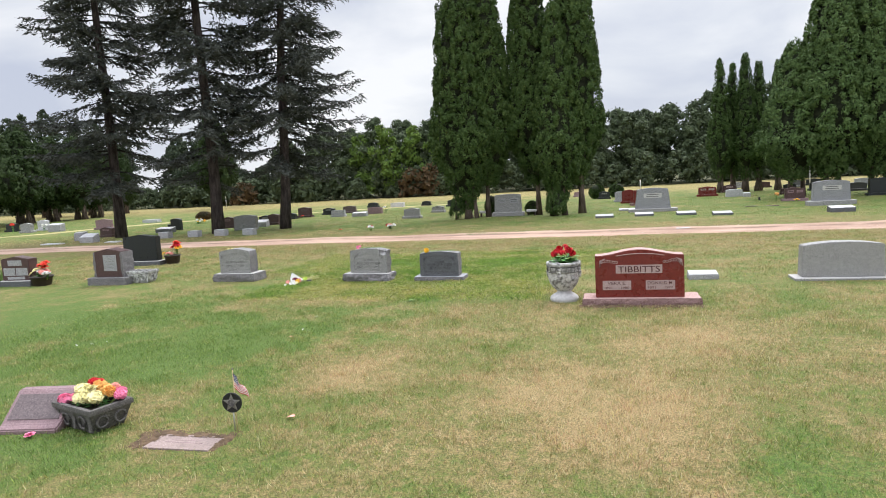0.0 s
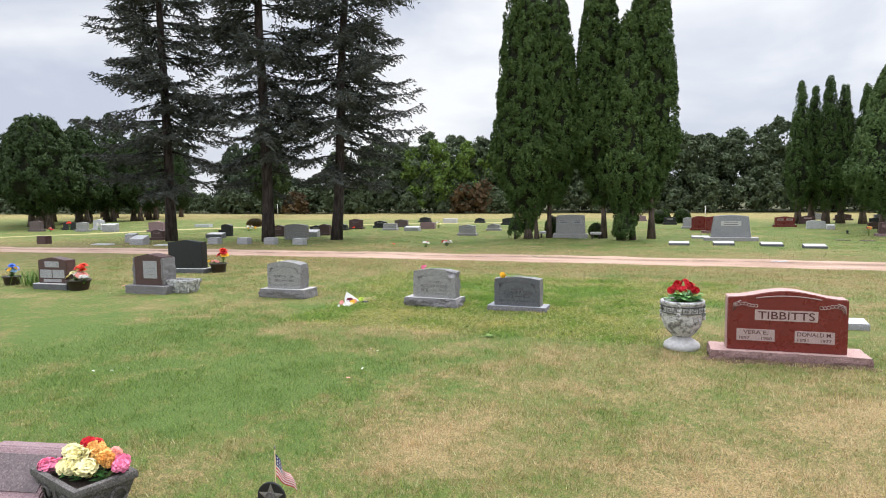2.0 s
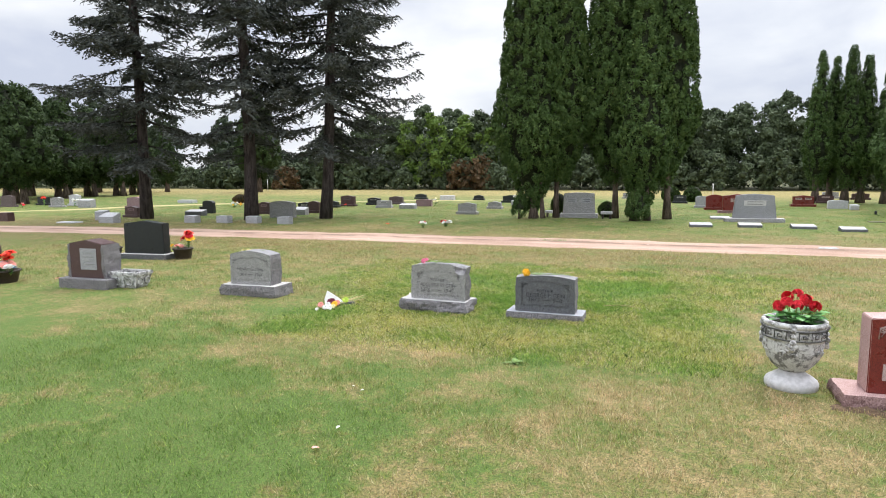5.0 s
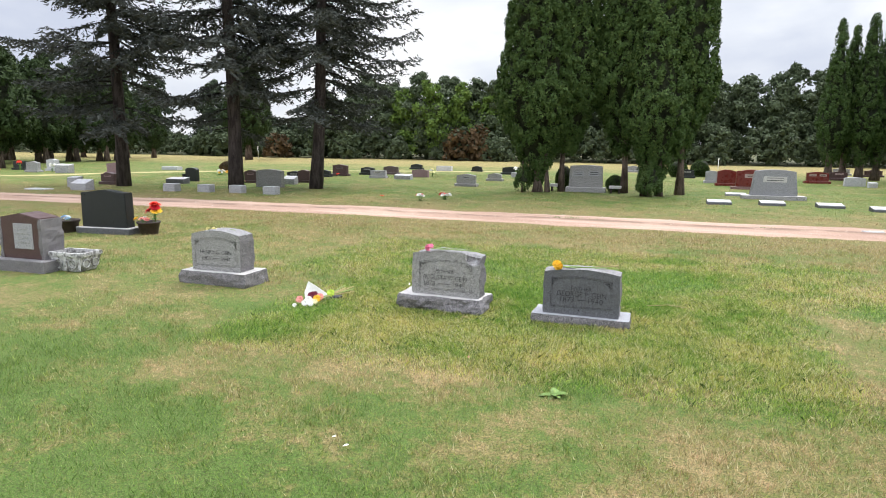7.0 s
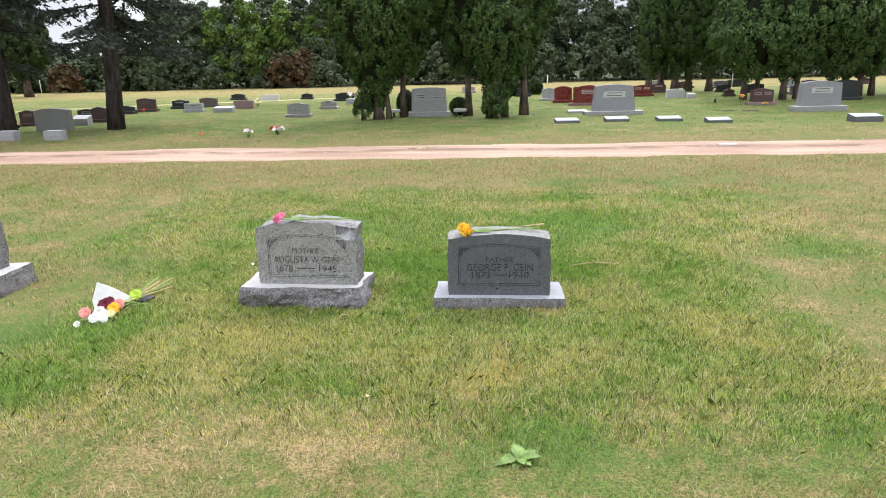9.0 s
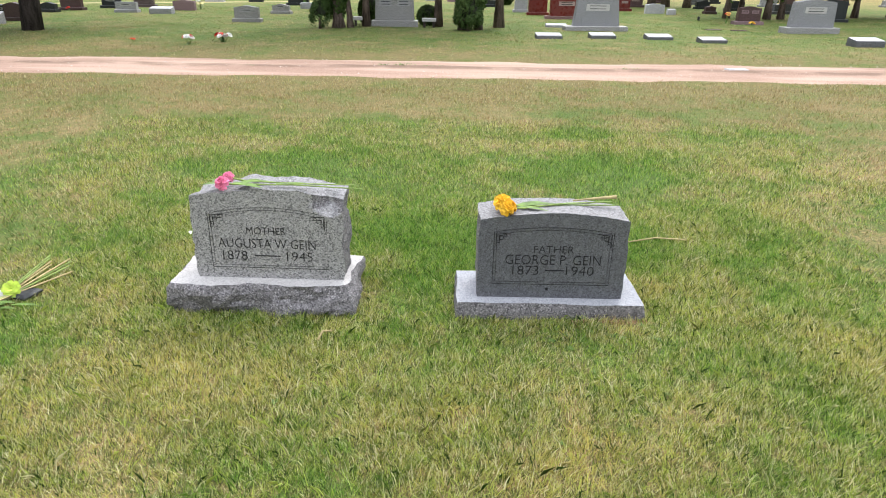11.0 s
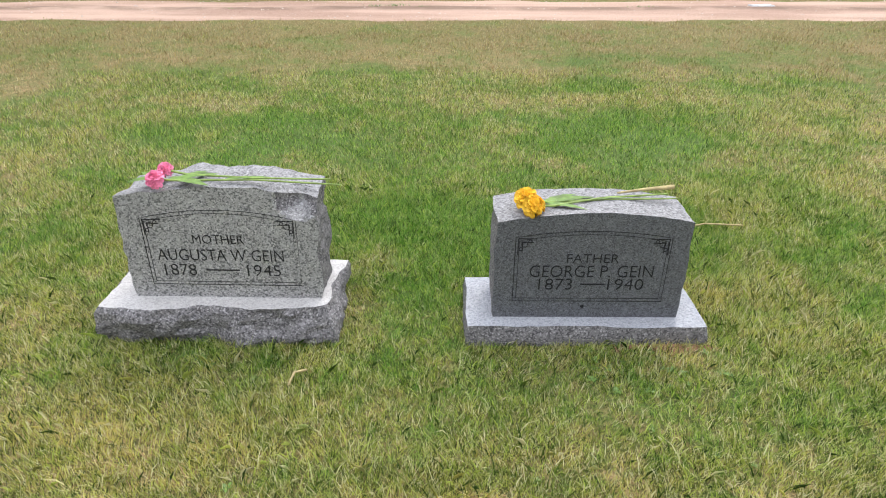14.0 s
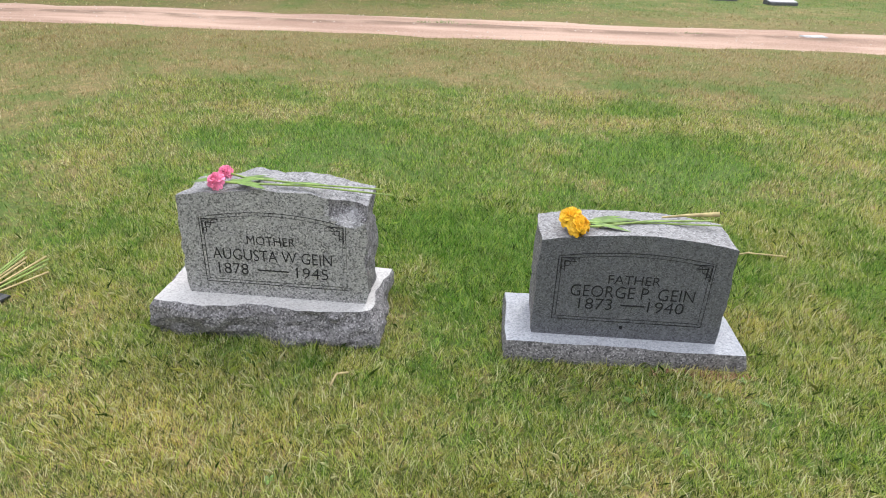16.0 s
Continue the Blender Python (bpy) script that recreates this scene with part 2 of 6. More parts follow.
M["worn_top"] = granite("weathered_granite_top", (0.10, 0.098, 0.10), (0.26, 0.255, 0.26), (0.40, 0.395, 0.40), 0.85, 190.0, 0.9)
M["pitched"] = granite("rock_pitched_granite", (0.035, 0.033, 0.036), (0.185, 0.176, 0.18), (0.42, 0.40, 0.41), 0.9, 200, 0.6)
M["black"] = granite("black_granite", (0.010, 0.012, 0.014), (0.018, 0.021, 0.024), (0.035, 0.04, 0.045), 0.35, 300, 0.2)
M["red"] = granite("polished_red_granite", (0.07, 0.010, 0.009), (0.17, 0.023, 0.019), (0.235, 0.040, 0.032), 0.3, 280, 0.1)
M["red_rough"] = granite("rough_red_granite", (0.11, 0.055, 0.052), (0.25, 0.155, 0.145), (0.38, 0.26, 0.24), 0.9, 180)
M["red_top"] = granite("sawn_red_granite", (0.30, 0.17, 0.155), (0.47, 0.31, 0.29), (0.60, 0.44, 0.42), 0.8, 240, 0.15)
M["frosted"] = granite("frosted_red_granite", (0.30, 0.21, 0.20), (0.43, 0.325, 0.31), (0.53, 0.42, 0.40), 0.9, 260, 0.1)
M["mahogany"] = granite("mahogany_granite", (0.035, 0.018, 0.018), (0.085, 0.045, 0.045), (0.15, 0.09, 0.09), 0.4)
M["rose"] = granite("rose_granite", (0.15, 0.09, 0.098), (0.27, 0.178, 0.19), (0.37, 0.27, 0.285), 0.75, 220)
M["rose_dark"] = granite("worn_polished_rose_granite", (0.07, 0.048, 0.05), (0.125, 0.09, 0.093), (0.20, 0.155, 0.155), 0.35, 120.0, 0.9)
M["flush"] = granite("weathered_pink_granite", (0.20, 0.15, 0.14), (0.32, 0.245, 0.225), (0.42, 0.33, 0.305), 0.85, 160.0, 0.8)
M["cut"] = plain("cut_lettering", (0.018, 0.018, 0.02), 0.9)
M["cut_grey"] = plain("weathered_cut_lettering", (0.018, 0.018, 0.019), 0.9)
M["cut_red"] = plain("dark_red_lettering", (0.075, 0.025, 0.025), 0.8)
M["urn"] = grimy_concrete("weathered_urn_concrete")
M["urn_foot"] = plain("white_painted_concrete", (0.50, 0.49, 0.49), 0.7, 0, 0.15)
M["urn_dark"] = plain("grimy_relief", (0.10, 0.10, 0.095), 0.95)
M["planter"] = granite("dark_cast_concrete", (0.055, 0.05, 0.048), (0.12, 0.11, 0.105), (0.20, 0.19, 0.18), 0.95, 160, 0.8)
M["soil"] = plain("potting_soil", (0.035, 0.025, 0.018), 1.0, 0, 0.5, 60)
M["earth"] = plain("bare_earth", (0.115, 0.075, 0.045), 1.0, 0, 0.4, 25)
M["red_earth"] = plain("reddish_sandy_soil", (0.30, 0.165, 0.10), 1.0, 0, 0.4, 40)
M["plastic_pot"] = plain("dark_brown_plastic", (0.045, 0.032, 0.026), 0.5)
M["metal"] = plain("galvanised_steel", (0.55, 0.55, 0.53), 0.45, 0.9, 0.1)
M["medal"] = plain("black_enamel", (0.012, 0.013, 0.015), 0.4)
M["star"] = plain("dull_bronze_star", (0.22, 0.21, 0.19), 0.5, 0.5)
M["wood"] = plain("pale_wooden_stick", (0.55, 0.42, 0.25), 0.8)
M["f_red"] = plain("flag_red", (0.50, 0.03, 0.05), 0.8)
M["f_white"] = plain("flag_white", (0.80, 0.78, 0.76), 0.8, 0, 0.05)
M["f_blue"] = plain("flag_blue", (0.035, 0.04, 0.13), 0.8)
for key, c in (("red_petal", (0.62, 0.015, 0.03)), ("pink_petal", (0.88, 0.24, 0.40)), ("cream_petal", (0.84, 0.76, 0.40)), ("orange_petal", (0.85, 0.47, 0.14)),
               ("yellow_petal", (0.88, 0.50, 0.03)), ("white_petal", (0.80, 0.79, 0.74)), ("salmon_petal", (0.80, 0.33, 0.28)), ("wine_petal", (0.14, 0.008, 0.03)),
               ("lime_petal", (0.50, 0.66, 0.08)), ("blue_petal", (0.30, 0.52, 0.72)), ("royal_petal", (0.08, 0.20, 0.70)), ("scarlet_petal", (0.85, 0.06, 0.03))):
    M[key] = plain(key, c, 0.65, 0, 0.22, 60)
M["stem"] = plain("cut_stem", (0.24, 0.33, 0.09), 0.6)
M["stem_dry"] = plain("dry_stem_end", (0.45, 0.36, 0.18), 0.8)
M["green_leaf"] = plain("broad_green_leaf", (0.12, 0.205, 0.04), 0.5, 0, 0.35, 40)
M["silk_leaf"] = plain("silk_leaf", (0.09, 0.27, 0.06), 0.5, 0, 0.45, 40)
M["paper"] = plain("white_paper", (0.84, 0.84, 0.84), 0.8, 0, 0.04)
M["dark_wrap"] = plain("dark_wrapper", (0.03, 0.032, 0.035), 0.5)
M["white_stone"] = granite("white_marble", (0.36, 0.36, 0.38), (0.52, 0.52, 0.54), (0.66, 0.66, 0.67), 0.7, 60, 0.4)
M["bark_spruce"] = barky("spruce_bark", (0.030, 0.025, 0.025), (0.095, 0.078, 0.077))
M["bark_cedar"] = barky("arborvitae_bark", (0.06, 0.045, 0.038), (0.19, 0.145, 0.12))
# near-black green for evergreen cores: the crown's inner shade put into the colour
M["core_shade"] = plain("shade_core", (0.020, 0.025, 0.012), 1.0, 0, 0.5, 6)
M["limb"] = plain("dark_spruce_limbs", (0.022, 0.019, 0.018), 1.0)
# darker leaf green for woodland clump cores, inner shade painted as colour
M["shade_leaf"] = plain("shaded_woodland_leaves", (0.052, 0.068, 0.036), 1.0, 0, 0.4, 2)
M["spruce"] = leafy("spruce_needles", (0.036, 0.042, 0.038), (0.074, 0.082, 0.074), (0.13, 0.14, 0.12), 0.8)
M["cedar"] = leafy("arborvitae_sprays", (0.030, 0.058, 0.016), (0.064, 0.108, 0.030), (0.120, 0.168, 0.050))
M["cedar_dark"] = leafy("shadowy_cedar_sprays", (0.020, 0.036, 0.013), (0.040, 0.066, 0.022), (0.066, 0.098, 0.032))
M["cedar_light"] = leafy("feathery_cedar_sprays", (0.042, 0.076, 0.025), (0.090, 0.145, 0.048), (0.155, 0.215, 0.08))
M["wood_leaf"] = leafy("woodland_leaves", (0.050, 0.070, 0.036), (0.076, 0.102, 0.052), (0.104, 0.134, 0.068))
M["wood_bright"] = leafy("bright_woodland_leaves", (0.06, 0.11, 0.02), (0.12, 0.19, 0.04), (0.19, 0.26, 0.06))
M["wood_russet"] = leafy("russet_leaves", (0.05, 0.035, 0.02), (0.11, 0.07, 0.035), (0.17, 0.11, 0.05))
M["wood_pine"] = leafy("far_pine_needles", (0.026, 0.040, 0.024), (0.054, 0.074, 0.045), (0.09, 0.115, 0.07))


def road_material():
    n = Nodes("sandy_gravel", 0.95, spec=0.2)
    big = n.noise(0.9, 4.0, 0.6, None, (0.35, 2.0, 1.0))
    grit = n.noise(70.0, 3.0, 0.7)
    c = n.mix(n.span(big, 0.35, 0.65), (0.30, 0.185, 0.14), (0.50, 0.345, 0.27))
    c = n.mix(n.span(grit, 0.35, 0.65, 0, 0.5), c, (0.56, 0.41, 0.325))
    sep = n.add("SeparateXYZ")
    n.put(n.add("TexCoord").outputs["UV"], sep.inputs[0])
    v = sep.outputs[1]
    middle = n.math("MULTIPLY", n.span(v, 0.36, 0.46), n.span(v, 0.56, 0.66, 1, 0))
    patchy = n.math("MULTIPLY", middle, n.span(n.noise(1.6, 4.0, 0.6), 0.35, 0.6, 0.15, 0.75))
    c = n.mix(patchy, c, (0.175, 0.12, 0.085))
    n.colour(c)
    n.bump(n.math("ADD", grit, big), 0.6, 0.02)
    return n.mat


M["road"] = road_material()
M["lane"] = plain("dry_mown_lane", (0.40, 0.34, 0.16), 0.95, 0, 0.2, 3)


# ---- building helpers ----
def gz(x, y):
    """Height of the lawn: level round the graves, sinking gently past them."""
    t = np.clip((np.asarray(y, float) - 9.5) / 15.5, 0, 1)
    x = np.asarray(x, float)
    return -0.22 * t + 0.008 * np.sin(x * 1.3 + 0.7 * np.sin(np.asarray(y) * 0.9)) * np.cos(np.asarray(y) * 1.1)


def ground_at(x, y):
    return float(gz(x, y))


def part(name, bm, material, parent, label=""):
    me = bpy.data.meshes.new(name)
    bm.to_mesh(me)
    bm.free()
    return link(name, me, material, parent, label)


def link(name, me, material, parent=None, label=""):
    for m in (material if isinstance(material, (list, tuple)) else [material]):
        if m is not None and m.name not in [k.name for k in me.materials if k]:
            me.materials.append(m)
    ob = new(name, me)
    if parent is not None:
        ob.parent = parent
    if label:
        ob["label"] = label
    return ob


def thing(name, label, category, x, y, z=None, rz=0.0, group="", kind="", rx=0.0, ry=0.0):
    ob = new(name)
    ob.empty_display_size = 0.1
    ob.matrix_world = pose(x, y, ground_at(x, y) if z is None else z, rx, ry, rz)
    return tagged(ob, label, category, group, kind)


def poly_mesh(name, polys):
    """A mesh out of an array of polygons (count, corners, 3), each one on its own."""
    polys = np.asarray(polys, dtype=np.float32)
    n, k, _ = polys.shape
    me = bpy.data.meshes.new(name)
    me.vertices.add(n * k)
    me.vertices.foreach_set("co", polys.reshape(-1))
    me.loops.add(n * k)
    me.loops.foreach_set("vertex_index", np.arange(n * k, dtype=np.int32))
    me.polygons.add(n)
    me.polygons.foreach_set("loop_start", np.arange(0, n * k, k, dtype=np.int32))
    me.polygons.foreach_set("loop_total", np.full(n, k, dtype=np.int32))
    me.update()
    return me


def sheet_mesh(name, grid, smooth=True, uv=False):
    """A mesh out of a grid of places (rows, columns, 3)."""
    r, c, _ = grid.shape
    idx = np.arange(r * c).reshape(r, c)
    quads = np.stack([idx[:-1, :-1], idx[:-1, 1:], idx[1:, 1:], idx[1:, :-1]], -1).reshape(-1, 4)
    me = bpy.data.meshes.new(name)
    me.vertices.add(r * c)
    me.vertices.foreach_set("co", grid.astype(np.float32).reshape(-1))
    me.loops.add(quads.size)
    me.loops.foreach_set("vertex_index", quads.reshape(-1).astype(np.int32))
    me.polygons.add(len(quads))
    me.polygons.foreach_set("loop_start", np.arange(0, quads.size, 4, dtype=np.int32))
    me.polygons.foreach_set("loop_total", np.full(len(quads), 4, dtype=np.int32))
    me.update()
    if uv:
        lay = me.uv_layers.new(name="UVMap")
        uvs = np.stack([(quads // c) / (r - 1), (quads % c) / (c - 1)], -1)
        lay.data.foreach_set("uv", uvs.reshape(-1).astype(np.float32))
    if smooth:
        me.polygons.foreach_set("use_smooth", np.ones(len(quads), dtype=bool))
    return me


def shade(bm, on=True):
    for f in bm.faces:
        f.smooth = on
    return bm


def block(w, d, h, bevel=0.006, z=0.0, taper=1.0, x=0.0, y=0.0):
    """A bevelled block standing on z, its middle at x, y; taper: the width at its top against its foot."""
    bm = bmesh.new()
    bmesh.ops.create_cube(bm, size=1.0)
    for v in bm.verts:
        k = taper if v.co.z > 0 else 1.0
        v.co = Vector((x + v.co.x * w * k, y + v.co.y * d * k, z + (v.co.z + 0.5) * h))
    if bevel:
        bmesh.ops.bevel(bm, geom=bm.edges[:], offset=bevel, segments=1, affect="EDGES")
    return bm


def top_line(kind, u, rise):
    """Height of a stone's top below its summit, u from -1 to 1."""
    a = abs(u)
    if kind == "arch":
        return -rise * a * a
    if kind == "serpentine":
        return -rise * (0.5 - 0.5 * math.cos(math.pi * min(1.0, a * 1.04)))
    if kind == "peak":
        return -rise * a
    if kind == "shoulder":
        return -rise * (1.0 if a > 0.86 else 0.45 * (a / 0.86) ** 2)
    return 0.0


def slab(w, d, h, kind="serpentine", rise=0.05, taper=1.0, bevel=0.006, steps=14, z=0.0, y=0.0):
    """An upright stone with a shaped top."""
    bm = bmesh.new()
    pts = [(-w / 2, z), (w / 2, z)]
    for i in range(steps + 1):
        u = 1 - 2 * i / steps
        pts.append((u * w / 2 * taper, z + h + top_line(kind, u, rise)))
    front = [bm.verts.new((px, y - d / 2, pz)) for px, pz in pts]
    back = [bm.verts.new((px, y + d / 2, pz)) for px, pz in pts]
    bm.faces.new(front)
    bm.faces.new(back[::-1])
    n = len(pts)
    for i in range(n):
        bm.faces.new((front[(i + 1) % n], front[i], back[i], back[(i + 1) % n]))
    bmesh.ops.recalc_face_normals(bm, faces=bm.faces[:])
    if bevel:
        sharp = [e for e in bm.edges if e.calc_face_angle(0) > 0.5]
        bmesh.ops.bevel(bm, geom=sharp, offset=bevel, segments=2, affect="EDGES")
    return bm


def rough_stone(w, d, h, kind="flat", rise=0.0, amp=0.012, res=0.02, seed=0, faces="xyY", z=0.0, y=0.0, chip=0.0, bulge=0.012, coarse=9.0):
    """A stone with rock-pitched faces. faces: which ones are broken (x both ends, y front, Y back, z top); the others are sawn flat."""
    nx, ny, nz = (max(3, int(s / res)) for s in (w, d, h))
    bm = bmesh.new()
    made = {}

    def vert(i, j, k):
        key = (i, j, k)
        if key not in made:
            u, v, t = 2 * i / nx - 1, 2 * j / ny - 1, k / nz
            px, py = u * w / 2, v * d / 2
            pz = t * (h + top_line(kind, u, rise))
            q = Vector((px * coarse + seed * 7.3, py * coarse + seed, pz * coarse * 1.4))
            n1, n2 = noise.noise(q), noise.noise(q * 3.1)
            cell = noise.voronoi(q * 0.9)[0][0]
            k1 = (n1 * 0.6 + n2 * 0.35 + (cell - 0.35) * 0.9) * amp
            belly = bulge * (1 - (2 * t - 1) ** 2)
            if i in (0, nx) and "x" in faces:
                px += (1 if i else -1) * (k1 + belly)
            if j == 0 and "y" in faces:
                py -= k1 + belly
            if j == ny and "Y" in faces:
                py += k1 + belly
            if k == nz and "z" in faces:
                pz += k1 * 0.8
            if chip and k > 0 and j < ny * 0.55:
                c = Vector((px - w * 0.42, (py + d / 2) * 0.8, pz - (h - rise * 0.8)))
                depth = max(0.0, chip - c.length) * 1.1
                py += depth * (1.0 if j < ny else 0.0)
                pz -= depth * 0.35
            made[key] = bm.verts.new((px, y + py, z + pz))
        return made[key]

    def face(a, look_of=0):
        bm.faces.new([vert(*p) for p in a]).material_index = look_of

    for i in range(nx):
        for k in range(nz):
            face(((i, 0, k), (i + 1, 0, k), (i + 1, 0, k + 1), (i, 0, k + 1)))
            face(((i + 1, ny, k), (i, ny, k), (i, ny, k + 1), (i + 1, ny, k + 1)))
    for j in range(ny):
        for k in range(nz):
            face(((0, j + 1, k), (0, j, k), (0, j, k + 1), (0, j + 1, k + 1)))
            face(((nx, j, k), (nx, j + 1, k), (nx, j + 1, k + 1), (nx, j, k + 1)))
    for i in range(nx):
        for j in range(ny):
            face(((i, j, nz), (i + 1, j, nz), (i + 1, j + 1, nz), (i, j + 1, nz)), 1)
            face(((i, j + 1, 0), (i + 1, j + 1, 0), (i + 1, j, 0), (i, j, 0)))
    bm.normal_update()
    return bm


def two_stone(bm, up=0.7):
    """Give upward faces the second material: sawn tops on rock-pitched stones."""
    bm.normal_update()
    high = max(v.co.z for v in bm.verts)
    for f in bm.faces:
        f.material_index = 1 if f.normal.z > up and f.calc_center_median().z > high - 0.35 * max(0.02, high) else 0
    return bm


def writing(text, width, height, x, y, z, depth=0.002, weight=-0.014):
    """A line of raised or cut letters in the plane of a stone's face, centred on x, z."""
    cu = bpy.data.curves.new("line", "FONT")
    cu.body, cu.extrude, cu.resolution_u, cu.offset = text, 0.01, 3, weight
    tmp = bpy.data.objects.new("line", cu)
    scene.collection.objects.link(tmp)
    bpy.context.view_layer.update()
    me = bpy.data.meshes.new_from_object(tmp.evaluated_get(bpy.context.evaluated_depsgraph_get()))
    bpy.data.objects.remove(tmp)
    co = np.empty(len(me.vertices) * 3, dtype=np.float32)
    me.vertices.foreach_get("co", co)
    co = co.reshape(-1, 3)
    lo, hi = co.min(0), co.max(0)
    out = np.empty_like(co)
    out[:, 0] = (co[:, 0] - (lo[0] + hi[0]) / 2) / (hi[0] - lo[0]) * width + x
    out[:, 2] = (co[:, 1] - (lo[1] + hi[1]) / 2) / (hi[1] - lo[1]) * height + z
    out[:, 1] = y - co[:, 2] / 0.01 * depth * 0.5
    me.vertices.foreach_set("co", out.reshape(-1))
    me.update()
    return me


def tube(points, radii, sides=6, bm=None):
    """A tube along points."""
    bm = bm or bmesh.new()
    pts = [Vector(p) for p in points]
    rings = []
    for i, p in enumerate(pts):
        along = (pts[min(i + 1, len(pts) - 1)] - pts[max(i - 1, 0)]).normalized()
        side = along.cross(Vector((0.3, 0.2, 1)) if abs(along.z) < 0.9 else Vector((1, 0.1, 0))).normalized()
        other = along.cross(side)
        r = radii[i] if isinstance(radii, (list, tuple)) else radii
        rings.append([bm.verts.new(p + (side * math.cos(a) + other * math.sin(a)) * r) for a in [2 * math.pi * s / sides for s in range(sides)]])
    for a, b in zip(rings, rings[1:]):
        for s in range(sides):
            f = bm.faces.new((a[s], a[(s + 1) % sides], b[(s + 1) % sides], b[s]))
            f.smooth = True
    bm.faces.new(rings[0][::-1])
    bm.faces.new(rings[-1])
    return bm


def lathe(profile, sides=32, bm=None):
    """A turned body from (radius, height) pairs, foot to rim."""
    bm = bm or bmesh.new()
    rings = [[bm.verts.new((r * math.cos(2 * math.pi * s / sides), r * math.sin(2 * math.pi * s / sides), z)) for s in range(sides)] for r, z in profile]
    for a, b in zip(rings, rings[1:]):
        for s in range(sides):
            f = bm.faces.new((a[s], a[(s + 1) % sides], b[(s + 1) % sides], b[s]))
            f.smooth = True
    bm.faces.new(rings[0][::-1])
    return bm


def blossom(r, rnd, layers=4, petals=8, bm=None, centre=(0, 0, 0), tip=(0, 0, 1)):
    """A double flower: rings of bent petals closing towards the middle."""
    bm = bm or bmesh.new()
    turn = Vector((0, 0, 1)).rotation_difference(Vector(tip).normalized()).to_matrix()
    c = Vector(centre)
    for k in range(layers):
        lift = 0.15 + 1.15 * k / max(1, layers - 1)
        length = r * (1.0 - 0.5 * k / layers)
        for i in range(petals):
            a = 2 * math.pi * (i + 0.5 * (k % 2)) / petals + rnd.uniform(-0.2, 0.2)
            out = Vector((math.cos(a), math.sin(a), 0))
            side = Vector((-math.sin(a), math.cos(a), 0))
            e = lift + rnd.uniform(-0.2, 0.2)
            mid = out * length * 0.55 * math.cos(e) + Vector((0, 0, length * 0.5 * math.sin(e)))
            end = out * length * math.cos(e * 0.8) + Vector((0, 0, length * math.sin(e * 0.8) * 0.85))
            hw = length * 0.38
            vs = [Vector((0, 0, 0)), mid - side * hw, end - side * hw * 0.7, end + out * length * 0.08, end + side * hw * 0.7, mid + side * hw]
            f = bm.faces.new([bm.verts.new(c + turn @ v) for v in vs])
            f.smooth = False
    return bm


def leaf(bm, base, way, length, width, droop=0.3, steps=3):
    """A bent pointed leaf."""
    base, way = Vector(base), Vector(way).normalized()
    side = way.cross(Vector((0, 0, 1)))
    side = side.normalized() if side.length > 1e-3 else Vector((1, 0, 0))
    last = None
    for i in range(steps + 1):
        t = i / steps
        p = base + way * length * t + Vector((0, 0, -droop * length * t * t))
        hw = width * 0.5 * math.sin(math.pi * min(0.98, 0.12 + 0.88 * t))
        row = (bm.verts.new(p - side * hw), bm.verts.new(p + side * hw))
        if last:
            bm.faces.new((last[0], last[1], row[1], row[0]))
        last = row
    return bm


# ---- ground, road and lane ----
def spaced(near_a, near_b, step, far):
    a = np.arange(near_a, near_b, step)
    out = [near_b]
    while out[-1] < far:
        out.append(out[-1] + max(step, (out[-1] - near_b) * 0.35 + step))
    inn = [near_a]
    while inn[-1] > -far:
        inn.append(inn[-1] - max(step, (near_a - inn[-1]) * 0.35 + step))
    return np.array(inn[:0:-1] + list(a) + out)


gx, gy = np.meshgrid(spaced(-40, 25, 0.5, 900), spaced(-3, 60, 0.5, 900), indexing="xy")
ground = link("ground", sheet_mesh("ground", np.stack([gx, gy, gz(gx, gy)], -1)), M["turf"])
tagged(ground, "mown cemetery lawn, green with dry straw patches", "lawn", kind="structure")


def road_middle(x):
    return 16.75 - 0.0045 * np.clip(-6 - x, 0, 16) ** 2


rx = np.arange(-70, 70.1, 0.4)
rv = np.linspace(-1, 1, 15)
RX, RV = np.meshgrid(rx, rv, indexing="ij")
edge = 0.06 * np.sin(RX * 2.1) + 0.05 * np.sin(RX * 5.3 + 1.0)
RY = road_middle(RX) + RV * (1.0 + edge * np.sign(RV))
RZ = gz(RX, RY) + 0.016 + 0.022 * np.exp(-(RV / 0.2) ** 2) - 0.05 * np.clip(np.abs(RV) - 0.86, 0, 1) * 4 + 0.004 * np.sin(RX * 3.7 + RV * 4)
road = link("road", sheet_mesh("road", np.stack([RX, RY, RZ], -1), True, True), M["road"])
tagged(road, "sandy pinkish gravel track with two worn wheel ruts", "road", kind="structure")

lt = np.linspace(0, 1, 60)
lx = -31 + 10 * lt ** 1.2 + 26 * np.clip(lt - 0.45, 0, 1) ** 1.4
ly = 18.2 + 24.0 * lt - 8.0 * np.clip(lt - 0.55, 0, 1) ** 1.5
lane_rows = np.stack([np.stack([lx + s * 0.55, ly - s * 0.45, gz(lx, ly) + 0.014 - 0.02 * abs(s)], -1) for s in (-1, -0.5, 0, 0.5, 1)], 1)
lane = link("grass_lane", sheet_mesh("grass_lane", lane_rows), M["lane"])
tagged(lane, "narrow pale dry lane curving between distant graves", "lane", kind="structure")

rng = np.random.default_rng(5)


